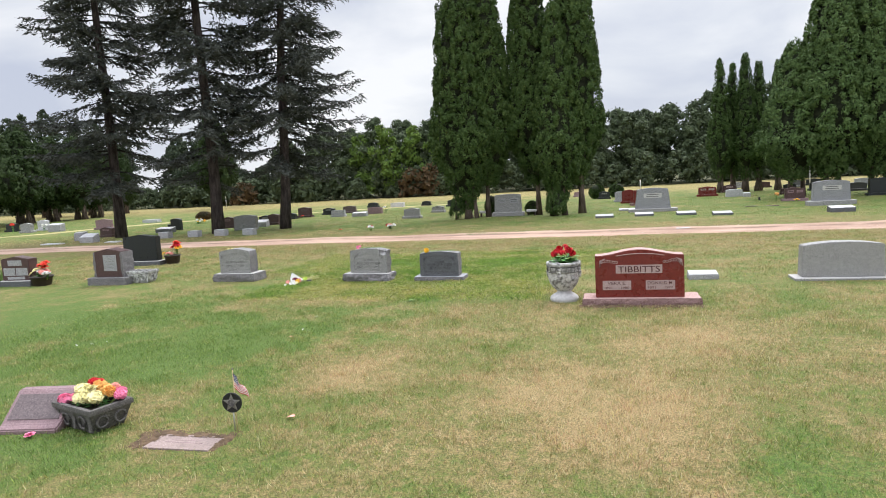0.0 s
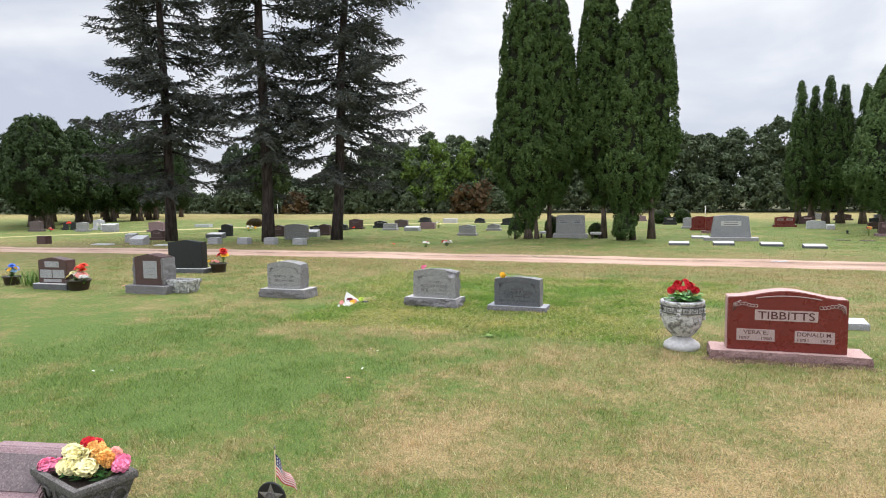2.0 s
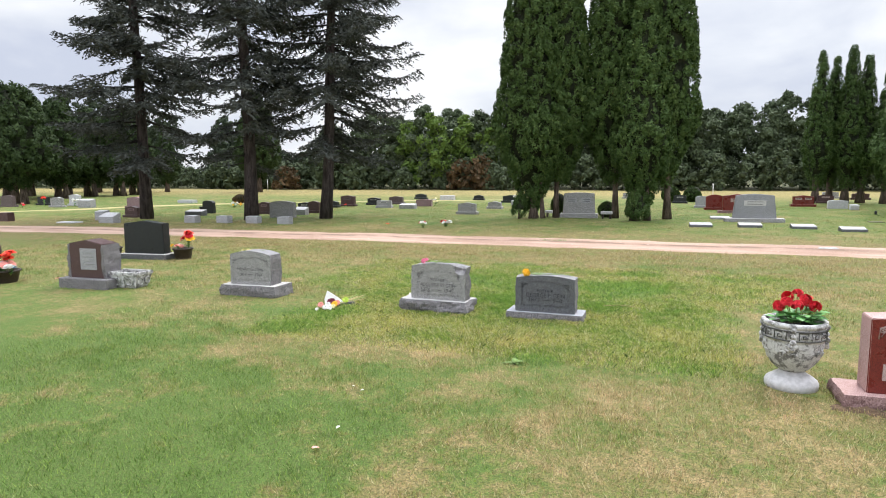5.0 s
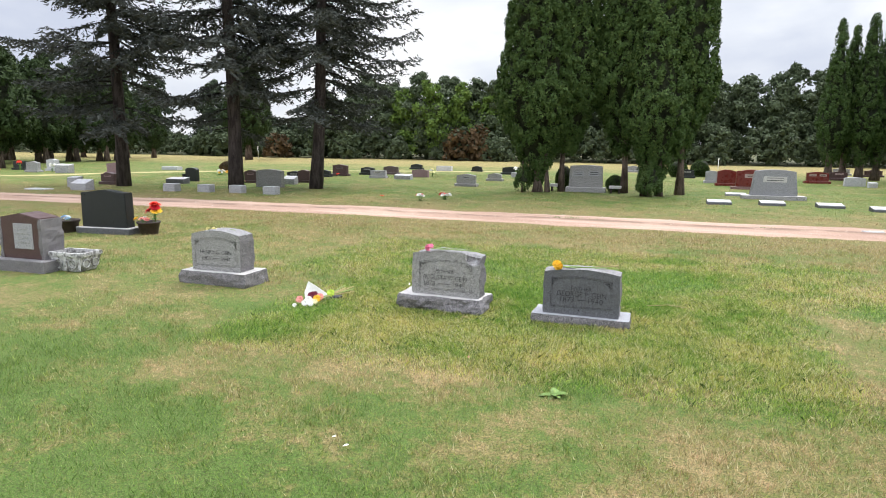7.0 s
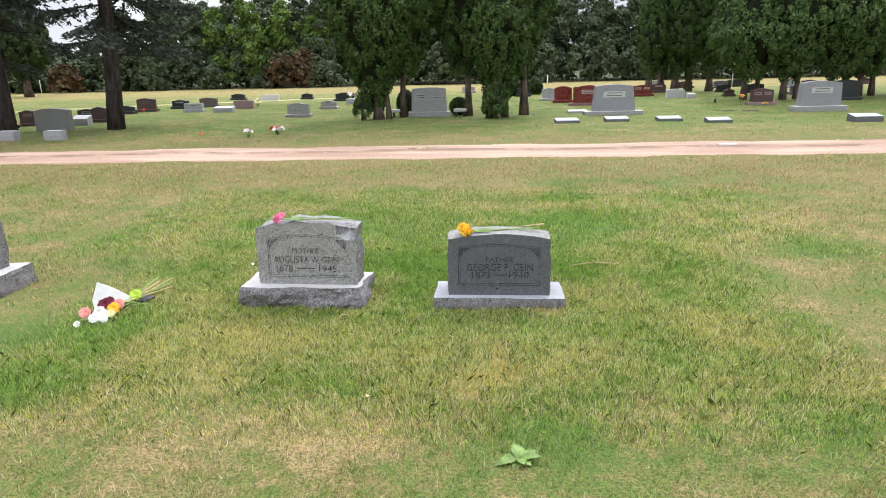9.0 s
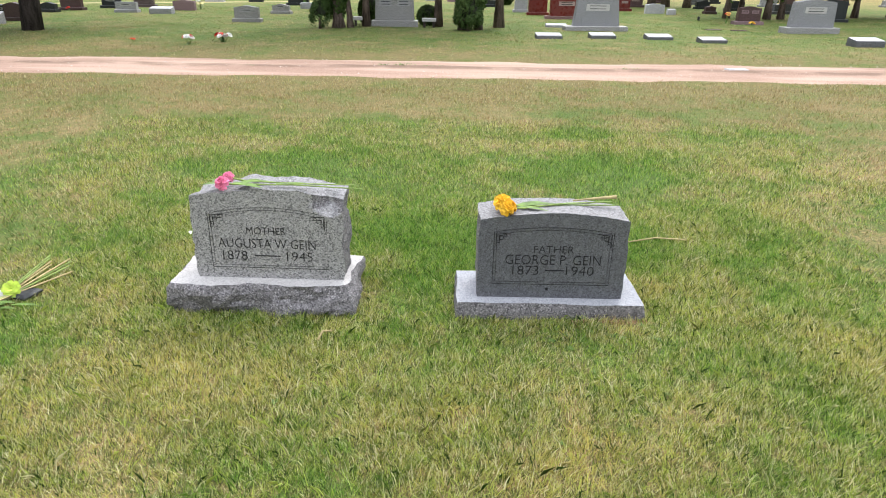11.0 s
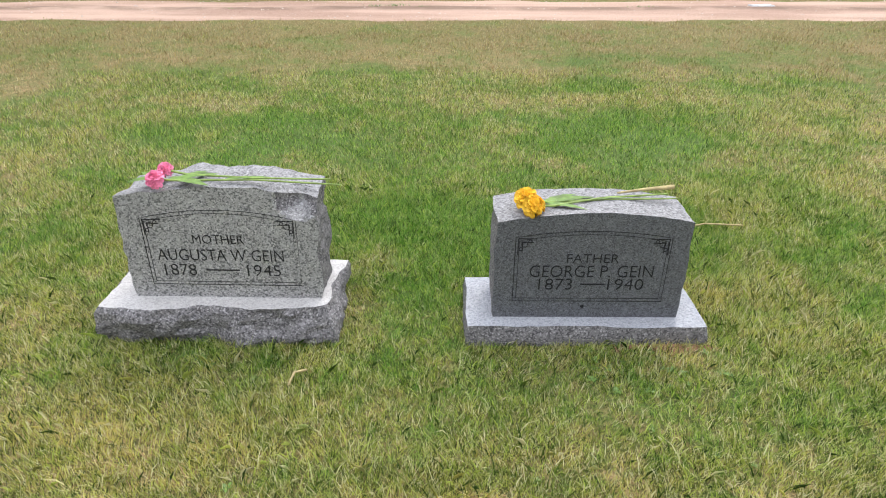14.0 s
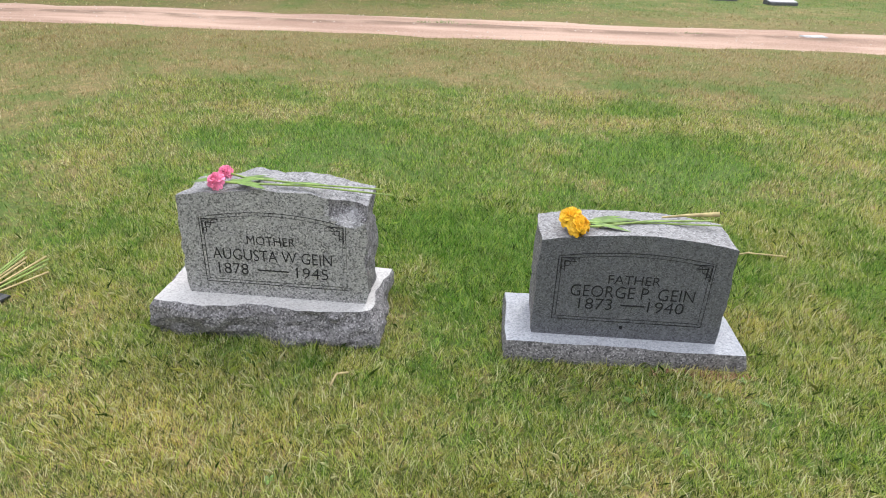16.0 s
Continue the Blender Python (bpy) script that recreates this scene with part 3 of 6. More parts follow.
def pebbles(count):
    x = rng.uniform(-22, 14, count)
    v = rng.uniform(-1.05, 1.05, count)
    y = road_middle(x) + v
    r = 0.006 + 0.016 * rng.random(count) ** 3
    z = gz(x, y) + 0.012 + 0.02 * np.exp(-(v / 0.2) ** 2)
    tri = []
    for k in range(4):
        a = rng.uniform(0, 6.28, count) if k == 0 else a + 1.57
        p = np.stack([x + r * np.cos(a), y + r * np.sin(a), z], -1)
        q = np.stack([x + r * np.cos(a + 1.57), y + r * np.sin(a + 1.57), z], -1)
        top = np.stack([x, y, z + r * 0.8], -1)
        tri.append(np.stack([p, q, top], 1))
    return np.concatenate(tri)


tagged(link("gravel", poly_mesh("gravel", pebbles(2500)), plain("loose_gravel", (0.5, 0.42, 0.36), 0.95)), "loose pale pebbles scattered over the gravel track", "gravel", kind="stuff")


def wave(x, y, s):
    return 0.5 + 0.25 * np.sin(x * s + 1.7 * np.sin(y * s * 0.7)) + 0.25 * np.sin(y * s * 1.3 + 1.3 * np.sin(x * s * 0.8 + 2))


def grass(name, count, x0, x1, y0, y1, tall, wide, keep_off=(), bent=True, soft=0.8, mat="blades"):
    """Short mown blades scattered over a stretch of lawn."""
    tufts = max(1, count // 45)
    own = rng.integers(0, tufts, count)
    loose = rng.random(count) < 0.35
    tx, ty = rng.uniform(x0, x1, tufts), rng.uniform(y0, y1, tufts)
    spread = 0.55 * math.sqrt((x1 - x0) * (y1 - y0) / tufts)
    x = np.where(loose, rng.uniform(x0, x1, count), tx[own] + rng.normal(0, spread, count))
    y = np.where(loose, rng.uniform(y0, y1, count), ty[own] + rng.normal(0, spread, count))
    comb, lush = rng.uniform(0, 6.283, tufts)[own], rng.random(tufts)[own]
    clump = wave(x, y, 3.1) * 0.35 + wave(x + 9, y - 4, 11.0) * 0.2 + lush * 0.45
    ok = rng.random(count) < 0.40 + 0.8 * clump
    ok &= (x > x0) & (x < x1) & (y > y0) & (y < y1)
    ok &= np.abs(y - road_middle(x)) > 0.93 + 0.1 * np.sin(x * 4)
    rim = np.minimum.reduce([x - x0, x1 - x, y - y0, y1 - y])
    ok &= rng.random(count) < np.clip(rim / soft, 0, 1)
    for ax, ay, bx, by in keep_off:
        ok &= ~((x > ax) & (x < bx) & (y > ay) & (y < by))
    x, y, clump, comb = x[ok], y[ok], clump[ok], comb[ok]
    n = len(x)
    h = tall * (0.45 + 0.75 * rng.random(n)) * (0.6 + 0.75 * clump)
    w = wide * (0.6 + 0.8 * rng.random(n))
    a, b = rng.uniform(0, 6.283, n), comb + rng.normal(0, 0.85, n)
    lean = h * (0.2 + 1.0 * rng.random(n))
    z = gz(x, y) - 0.004
    side = np.stack([np.cos(a), np.sin(a), np.zeros(n)], -1) * w[:, None] / 2
    out = np.stack([np.cos(b), np.sin(b), np.zeros(n)], -1) * lean[:, None]
    base = np.stack([x, y, z], -1)
    up = np.stack([np.zeros(n), np.zeros(n), h], -1)
    if not bent:
        return link(name, poly_mesh(name, np.stack([base - side, base + side, base + out * 0.8 + up], 1)), M[mat]), n
    mid = base + out * 0.35 + up * 0.62
    tip = base + out + up * 0.95
    me = poly_mesh(name, np.stack([base - side, base + side, mid + side * 0.7, tip, mid - side * 0.7], 1))
    return link(name, me, M[mat]), n


OFF = ((-4.28, 9.02, -3.53, 9.33), (-3.08, 8.99, -2.35, 9.27), (-6.68, 9.1, -5.93, 9.4), (-0.5, 7.32, 0.73, 7.65), (-0.88, 7.4, -0.58, 7.68), (-2.90, 3.06, -2.40, 3.30))
for args, bent, soft, mat, label in ((("grass_near", 85000, -5.4, -0.9, 7.5, 10.6, 0.040, 0.0036), True, 0.7, "blades", "short mown grass blades round the two family headstones"),
                                     (("grass_fine", 800000, -5.4, -0.9, 7.5, 10.6, 0.030, 0.0029), False, 0.7, "blades", "fine short turf blades round the two family headstones"),
                                     (("grass_behind", 190000, -6.4, 0.2, 9.9, 13.0, 0.036, 0.0046), False, 0.7, "blades", "lush short turf behind the family headstones"),
                                     (("grass_mid", 330000, -7.4, 3.2, 1.8, 8.8, 0.034, 0.0050), False, 1.2, "blades_coarse", "short mown grass blades with dry straw"),
                                     (("grass_verge", 205000, -15, 7, 8.6, 16.2, 0.036, 0.0080), False, 1.2, "blades_coarse", "rough mown grass before the gravel track"),
                                     (("grass_beyond", 150000, -26, 14, 17.3, 36.0, 0.034, 0.014), False, 2.0, "blades_coarse", "mown grass between distant graves")):
    ob, _ = grass(*args, keep_off=OFF, bent=bent, soft=soft, mat=mat)
    tagged(ob, label, "grass", kind="stuff")


# ---- trees ----
def lump(p, s, seed):
    """Cheap smooth noise of places, about -1 to 1."""
    x, y, z = p[:, 0] * s + seed, p[:, 1] * s + seed * 1.7, p[:, 2] * s + seed * 0.6
    return (np.sin(x + 1.9 * np.sin(z * 0.8 + y * 0.3)) + np.sin(y * 1.15 + 1.7 * np.sin(x * 0.7 - z * 0.5)) + np.sin(z * 1.3 + 1.5 * np.sin(y * 0.9 + x * 0.4))) / 3


def sprays(c, along, across):
    """Small pointed leaves from their middles and half axes."""
    return np.stack([c - along - across * 0.8, c - along * 0.6 + across, c + along * 1.2], 1)


def lobes(r, hub, out, size, per, leaf_size, flat=0.55, loose=0.30, toss=0.38):
    """Leaves laid over rounded clumps: hubs, the way each clump faces, its half size."""
    n = len(hub) * per
    h, o, s = np.repeat(hub, per, 0), np.repeat(out, per, 0), np.repeat(size, per, 0)
    v = unit(r.normal(0, 1, (n, 3)) + o * 0.9)
    c = h + v * s * (0.82 + loose * r.random((n, 1)))
    nrm = unit(v + r.normal(0, toss, (n, 3)))
    al = unit(np.cross(nrm, r.normal(0, 1, (n, 3))) + np.array([[0, 0, 0.35]]))
    ac = unit(np.cross(nrm, al))
    sz = leaf_size * r.uniform(0.6, 1.25, (n, 1))
    return sprays(c, al * sz, ac * sz * flat)


def unit(v):
    return v / np.maximum(np.linalg.norm(v, axis=1, keepdims=True), 1e-6)


def column_profile(t, blunt):
    """Radius of a columnar crown against its fullest, t from foot to tip."""
    low = 0.12 + 0.88 * np.clip(t / 0.23, 0, 1) ** 1.0
    top = np.clip((1 - t) / (1 - 0.3), 0, 1) ** blunt
    return low * np.where(t > 0.3, 0.06 + 0.94 * top, 1.0) * np.clip((1 - t) / 0.02, 0, 1) ** 0.5


def arborvitae(x, y, height, radius, foot, seed, label, trunks=((0, 0, 0.2),), density=230, mat="cedar", blunt=0.48, spray=1.0, tilt=0.0, group=""):
    """A columnar evergreen: stems, an inner core coloured dark as shade and thousands of flat sprays."""
    tree = thing("arborvitae_tree", label, "tree", x, y, group=group)
    r = np.random.default_rng(seed)
    rnd = random.Random(seed)
    for tx, ty, tr in trunks:
        pts = [(tx, ty, -0.05), (tx * 0.95, ty * 0.95, foot * 0.5 + 0.2), (tx * 0.7, ty * 0.7, foot + 1.0), (tx * 0.4, ty * 0.4, height * 0.6)]
        bm = tube(pts, [tr * 1.45, tr * 0.95, tr * 0.85, tr * 0.3], 9)
        for v in bm.verts:
            v.co += Vector((noise.noise(v.co * 3 + Vector((seed, 0, 0))), noise.noise(v.co * 3 + Vector((0, seed, 0))), 0)) * tr * 0.25
        part("trunk", bm, M["bark_cedar"], tree)
    # inner core, its dark colour standing for shade behind the sprays
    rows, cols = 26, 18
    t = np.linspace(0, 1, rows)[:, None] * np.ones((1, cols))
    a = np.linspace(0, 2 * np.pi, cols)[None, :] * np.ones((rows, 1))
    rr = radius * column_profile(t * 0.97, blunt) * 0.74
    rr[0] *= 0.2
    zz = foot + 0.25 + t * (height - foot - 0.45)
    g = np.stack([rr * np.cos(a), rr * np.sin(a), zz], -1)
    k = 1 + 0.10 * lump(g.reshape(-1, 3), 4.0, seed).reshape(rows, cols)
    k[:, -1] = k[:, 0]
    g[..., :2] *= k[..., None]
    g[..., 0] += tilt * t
    link("inner_crown", sheet_mesh("inner_crown", g), M["core_shade"], tree, "dark inner core coloured as shade within the crown")
    # overlapping clumps of flat sprays
    area = 2 * math.pi * radius * (height - foot)
    nc = int(area * 24 / spray ** 1.5)
    t = r.random(nc)
    t = t[r.random(nc) < 0.25 + 0.75 * column_profile(t, blunt)]
    nc = len(t)
    a = r.uniform(0, 2 * np.pi, nc)
    p0 = np.stack([np.cos(a) * radius, np.sin(a) * radius, foot + t * (height - foot)], -1)
    shape = 1.0 + 0.07 * lump(p0, 2.0, seed) + 0.06 * lump(p0, 5.0, seed + 3) + r.normal(0, 0.035, nc)
    rad = radius * 0.92 * column_profile(t, blunt) * shape
    hub = np.stack([np.cos(a) * rad + tilt * t, np.sin(a) * rad, p0[:, 2]], -1)
    out = np.stack([np.cos(a), np.sin(a), np.full(nc, 0.25)], -1)
    size = spray ** 0.75 * r.uniform(0.085, 0.15, (nc, 1)) * np.array([[1.0, 1.0, 1.65]])
    polys = lobes(r, hub, out, size, int(density * 0.18), 0.054 * spray)
    link("crown", poly_mesh("crown", polys[polys[:, :, 2].min(1) > 0.02]), M[mat], tree)
    return tree


def spruce(x, y, height, spread, seed, label, clear=2.2, trunk=0.25, lean=0.0):
    """An old spruce: straight trunk, whorls of sagging limbs, hanging sprigs of needles, gaps between."""
    tree = thing("spruce_tree", label, "tree", x, y, group="old spruces by the track")
    rnd, r = random.Random(seed), np.random.default_rng(seed)
    pts = [(0.05 * math.sin(k * 0.9 + seed) + lean * k * height / 12, 0.05 * math.cos(k * 0.7), -0.08 + k * height / 12) for k in range(13)]
    bm = tube(pts, [trunk * (1.22 if k == 0 else 1.0) * (1 - k / 13.5) + 0.02 for k in range(13)], 12)
    part("trunk", bm, M["bark_spruce"], tree)
    leaves, lesser = [], bmesh.new()
    z = 1.9
    while z < height - 0.3:
        t = (z - clear) / (height - clear)
        dead = z < clear
        reach = spread * (0.55 if dead else (1 - max(t, 0)) ** 0.8 * min(1.0, 0.75 + t * 2.4))
        for k in range(2 if dead else (4 if t < 0.12 else 8)):
            a = rnd.uniform(0, 2 * math.pi)
            ln = reach * rnd.uniform(0.62, 1.08)
            zz = z + rnd.uniform(-0.3, 0.3)
            sag = rnd.uniform(0.10, 0.32) * ln * (1.2 - max(t, 0))
            tip = rnd.uniform(0.0, 0.16) * ln
            d = np.array([math.cos(a), math.sin(a), 0.0])
            s = np.linspace(0, 1, 6)
            curve = d[None] * (s * ln)[:, None] + np.stack([np.zeros(6), np.zeros(6), zz + 0.12 * ln * s - sag * 2.2 * s ** 1.4 + (sag + tip) * s ** 3], -1)
            curve[:, 0] += lean * zz
            curve[1:-1, :2] += r.normal(0, 0.04, (4, 2))
            thick = [0.026 * (1 - 0.8 * q) * (0.6 + ln / 4) for q in s]
            if k < 5:
                part("limb", tube([tuple(p) for p in curve], thick, 4), M["limb"], tree)
            else:
                tube([tuple(p) for p in curve], [q * 0.7 for q in thick], 3, lesser)
            if dead and rnd.random() < 0.55:
                continue
            m = int(ln * (9 if dead else 14)) + 4
            side = np.array([-d[1], d[0], 0.0])
            for j in range(m):
                q = 0.16 + 0.84 * (j + rnd.random()) / m
                i0 = min(4, int(q * 5))
                base = curve[i0] * (1 - (q * 5 - i0)) + curve[i0 + 1] * (q * 5 - i0)
                sgn = 1 if j % 2 else -1
                tl = (0.22 + 0.72 * (1 - q) ** 0.7 * min(1.0, q * 3)) * min(1.0, ln / 1.6) * rnd.uniform(0.6, 1.15)
                way = d * rnd.uniform(0.45, 0.9) + side * sgn * rnd.uniform(0.5, 1.0) + np.array([0, 0, rnd.uniform(-0.55, 0.05)])
                way = way / np.linalg.norm(way)
                cnt = max(3, int(tl / 0.05))
                w = np.linspace(0.1, 1.0, cnt)[:, None]
                c = base[None] + way[None] * w * tl + np.stack([np.zeros(cnt), np.zeros(cnt), -0.22 * tl * w[:, 0] ** 2], -1) + r.normal(0, 0.022, (cnt, 3))
                al = unit(way[None] + r.normal(0, 0.42, (cnt, 3)))
                ac = unit(np.cross(al, r.normal(0, 1, (cnt, 3))))
                sz = r.uniform(0.05, 0.10, (cnt, 1))
                leaves.append(sprays(c, al * sz, ac * sz * 0.42))
        z += rnd.uniform(0.40, 0.56)
    part("brushwood", lesser, M["limb"], tree)["kind"] = "stuff"
    link("crown", poly_mesh("crown", np.concatenate(leaves)), M["spruce"], tree)
    return tree


spruce(-19.5, 20.9, 18.0, 3.6, 11, "tall dark spruce with sagging limbs and bare lower trunk", 2.3, 0.185)
spruce(-15.35, 21.4, 19.0, 3.4, 12, "tall dark spruce with a thick scarred trunk", 2.5, 0.20)
spruce(-13.35, 22.95, 19.0, 3.8, 13, "tall dark spruce with ragged outline and bare lower trunk", 2.0, 0.185, 0.08)

TALL = "tall arborvitaes on the lawn"
arborvitae(-6.3, 25.4, 10.2, 1.3, 0.35, 21, "tall dense dark green columnar arborvitae with bare foot", ((0.1, -0.15, 0.14), (0.42, -0.1, 0.08)), group=TALL)
arborvitae(-5.3, 25.8, 9.3, 1.0, 1.3, 22, "dense columnar arborvitae grown into its neighbour", ((-0.2, 0, 0.09),), group=TALL)
arborvitae(-3.65, 26.2, 10.0, 1.05, 1.3, 23, "tall dark columnar arborvitae with narrow top", ((0.2, 0, 0.10),), group=TALL)
arborvitae(-2.55, 25.3, 8.1, 0.98, 0.45, 24, "shorter pointed arborvitae before its taller neighbours", ((-0.22, -0.1, 0.11), (0.22, 0, 0.10)), blunt=0.8, group=TALL)
arborvitae(-1.86, 26.1, 10.4, 1.06, 1.2, 25, "tall dark arborvitae with leaning reddish stem", ((0.15, 0, 0.12),), group=TALL)
arborvitae(-2.62, 24.95, 1.1, 0.36, 0.02, 26, "low bushy arborvitae sprouting at the tree's foot", ((0, 0, 0.05),), 260, spray=0.6, group="low sprouts")
arborvitae(-6.65, 24.95, 0.9, 0.22, 0.02, 27, "narrow green sprout at the foot of a tree", ((0, 0, 0.04),), 260, spray=0.5, group="low sprouts")
FAR = "pointed arborvitaes in a far row"
for i, (ax, ay, ah, ar) in enumerate(((5.1, 38.9, 7.3, 0.68), (5.85, 39.6, 7.0, 0.6), (6.4, 39.0, 7.5, 0.66), (7.1, 39.2, 7.1, 0.62), (8.0, 38.8, 6.9, 0.66))):
    arborvitae(ax, ay, ah, ar, 0.7, 31 + i, "narrow pointed dark green arborvitae in a tight row", ((0, 0, 0.16),), 170, blunt=0.9, spray=1.0, group=FAR)
BIG = "broad cedars by the lawn"
for i, (ax, ay, ah, ar) in enumerate(((7.2, 31.6, 6.6, 1.55), (8.5, 31.2, 9.4, 1.7), (10.3, 31.4, 10.5, 1.9), (12.0, 32.6, 10.0, 1.9), (14.4, 33.5, 9.0, 1.9))):
    arborvitae(ax, ay, ah, ar, 0.8, 41 + i, "broad feathery green cedar with low hanging sprays", ((-0.2, 0, 0.11), (0.35, 0.1, 0.10)), 210, "cedar_light", 0.7, 1.3, group=BIG)
arborvitae(-35.3, 49.5, 8.4, 2.0, 1.2, 51, "broad columnar evergreen standing behind old spruces", ((0, 0, 0.25),), 200, "cedar_dark", 0.7, 2.0)
WEST = "evergreens along the far side"
for i, (ax, ay, ah, ar) in enumerate(((-50.5, 46.8, 7.0, 1.3), (-46.8, 48.0, 6.2, 1.0), (-48.6, 48.6, 6.5, 1.1), (-44.8, 49.0, 5.8, 1.0), (-43.4, 37.8, 7.4, 1.0), (-45.5, 38.5, 6.8, 1.2), (-53.5, 48, 6.8, 1.5))):
    arborvitae(ax, ay, ah, ar, 0.7, 61 + i, "dark columnar evergreen at the far cemetery edge", ((0, 0, 0.18),), 190, "cedar_dark", 0.75, 2.0, group=WEST)
for i, (ax, ay, ah, ar) in enumerate(((-37.2, 29.3, 6.6, 2.3), (-41.0, 31.5, 7.0, 2.2), (-44.0, 33.8, 7.4, 2.0), (-48.5, 38.5, 8.0, 2.2), (-41.5, 35.6, 6.6, 1.6), (-42.6, 38.9, 6.4, 1.5), (-41.4, 40.4, 6.2, 1.5), (-42.0, 42.6, 6.0, 1.6))):
    arborvitae(ax, ay, ah, ar, 1.0, 71 + i, "broad spreading cedar with rounded crown", ((-0.3, 0, 0.2), (0.4, 0, 0.18)), 190, "cedar_dark", 0.5, 2.2, group=WEST)


def round_bush(name, x, y, r, h, seed, label, mat="cedar", count=2600):
    ob = thing(name, label, "shrub", x, y, group="clipped shrubs")
    g = np.random.default_rng(seed)
    v = unit(g.normal(0, 1, (count, 3)))
    v[:, 2] = v[:, 2] * 0.5 + 0.5 - 0.08
    c = v * np.array([r, r, h]) * (0.93 + 0.09 * lump(v * r, 7.0, seed))[:, None]
    c[:, 0:2] *= (1 - 0.25 * np.clip(0.4 - v[:, 2:3], 0, 1))
    al = unit(v + g.normal(0, 0.6, (count, 3)))
    ac = unit(np.cross(al, g.normal(0, 1, (count, 3))))
    s = g.uniform(0.03, 0.055, (count, 1))
    keep = c[:, 2] > 0.01
    # closed core coloured dark to stand for shade inside the shrub
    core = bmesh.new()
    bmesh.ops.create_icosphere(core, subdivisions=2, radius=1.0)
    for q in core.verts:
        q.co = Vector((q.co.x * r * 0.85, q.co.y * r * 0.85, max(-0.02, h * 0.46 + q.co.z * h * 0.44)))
    part("shade_core", shade(core), M["core_shade"], ob)
    link("crown", poly_mesh("crown", sprays(c, al * s, ac * s * 0.6)[keep]), M[mat], ob)
    return ob


round_bush("round_shrub", -1.65, 37.9, 0.46, 0.9, 81, "clipped round dark green shrub beside a headstone")
round_bush("round_shrub", -0.55, 39.0, 0.48, 0.92, 82, "clipped round dark green shrub on open lawn")
round_bush("conical_shrub", -5.55, 26.7, 0.3, 0.95, 83, "upright dark green shrub beside a grey headstone")
round_bush("round_shrub", -3.75, 26.6, 0.34, 0.62, 84, "small round dark shrub beside a grey headstone")
round_bush("dry_shrub", -24.2, 32.5, 0.5, 0.55, 85, "low dry brown shrub on far lawn", "wood_russet", 1400)


def wood_line(name, trees, mat, seed, label, leaf_size=0.30, per=1500):
    """Far woodland: crowns of many small leaves grouped in uneven clumps."""
    g = np.random.default_rng(seed)
    out, cores = [], []
    ball = bmesh.new()
    bmesh.ops.create_icosphere(ball, subdivisions=1, radius=1.0)
    core = np.array([[tuple(v.co) for v in f.verts] for f in ball.faces]) * np.array([1.0, 1.0, 0.8])
    ball.free()
    for x, y, h, w in trees:
        k = 44
        q = g.random((k, 3))
        level = (np.arange(k) + 0.5) / k
        taper = np.sqrt(np.clip(1.05 - level ** 2.0, 0.03, 1))
        turn = q[:, 0] * 2 * np.pi
        reach = w * 0.62 * taper * np.sqrt(q[:, 1])
        cen = np.stack([x + np.cos(turn) * reach * 1.1, y + np.sin(turn) * reach, h * (0.08 + 0.86 * level)], -1)
        rad = w * (0.13 + 0.13 * q[:, 2]) * (0.5 + 0.5 * taper)
        face = np.stack([np.cos(turn), np.sin(turn), np.full(k, 0.5)], -1)
        polys = lobes(g, cen, face, rad[:, None] * np.array([[1.1, 1.0, 0.9]]), per // k, leaf_size, 0.7, 0.75, 0.8)
        out.append(polys[polys[:, :, 2].min(1) > -0.1])
        # solid cores close the gaps between leaves, coloured as the crown's inner shade
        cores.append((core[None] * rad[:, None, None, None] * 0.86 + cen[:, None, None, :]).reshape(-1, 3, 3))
    polys = np.concatenate(out)
    polys[:, :, 2] -= 0.22
    top = link(name, poly_mesh(name, polys), M[mat])
    tagged(top, label, "woods", kind="stuff")
    inner = link("shaded_leaf_cores", poly_mesh("shaded_leaf_cores", np.concatenate(cores)), M["shade_leaf"], top)
    inner["kind"] = "stuff"
    return top


rw = random.Random(91)
dark, low = [], []
x = -34.0
while x < 75:
    dark.append((x, rw.uniform(60, 63), rw.uniform(6.2, 7.3) + (0.8 if x > 30 else 0), rw.uniform(2.3, 3.1)))
    dark.append((x + 1.3, rw.uniform(66, 70), rw.uniform(7.4, 8.8), rw.uniform(2.5, 3.3)))
    x += rw.uniform(2.2, 3.2)
wood_line("far_woods", dark, "wood_leaf", 92, "dark green mixed woodland along the far field edge", 0.15, 3900)
x = -100.0
while x < -32:
    low.append((x, rw.uniform(64, 70), rw.uniform(3.6, 5.0) if x > -50 else (rw.uniform(11.0, 14.0) if x < -64 else rw.uniform(7.5, 10.0)), rw.uniform(2.2, 3.2)))
    x += rw.uniform(2.0, 3.0)
wood_line("far_pines", low, "wood_pine", 93, "dark pine woodland with uneven tops across the field", 0.17, 2700)
wood_line("bright_trees", [(-22.6, 59.0, 7.2, 2.3), (-19.6, 59.6, 6.9, 2.2), (-25.6, 60.2, 6.6, 2.0), (-17.2, 60, 6.2, 1.8)], "wood_bright", 94, "brighter yellow-green trees at the edge of the woods", 0.15, 4200)
wood_line("russet_bushes", [(-19.4, 57.5, 2.6, 1.6), (-17.6, 58.0, 3.0, 1.5), (-37.5, 57, 2.2, 1.6)], "wood_russet", 95, "russet brown bushes at the edge of the woods", 0.25, 900)
wood_line("field_bushes", [(-44, 58, 2.2, 1.8), (-41, 57.5, 1.8, 1.6), (-47, 59, 2.8, 1.9), (-33.5, 58, 3.0, 2.0), (-30.5, 57.5, 2.6, 1.6)], "wood_leaf", 96, "pale green bushes at the edge of the dry field", 0.25, 900)
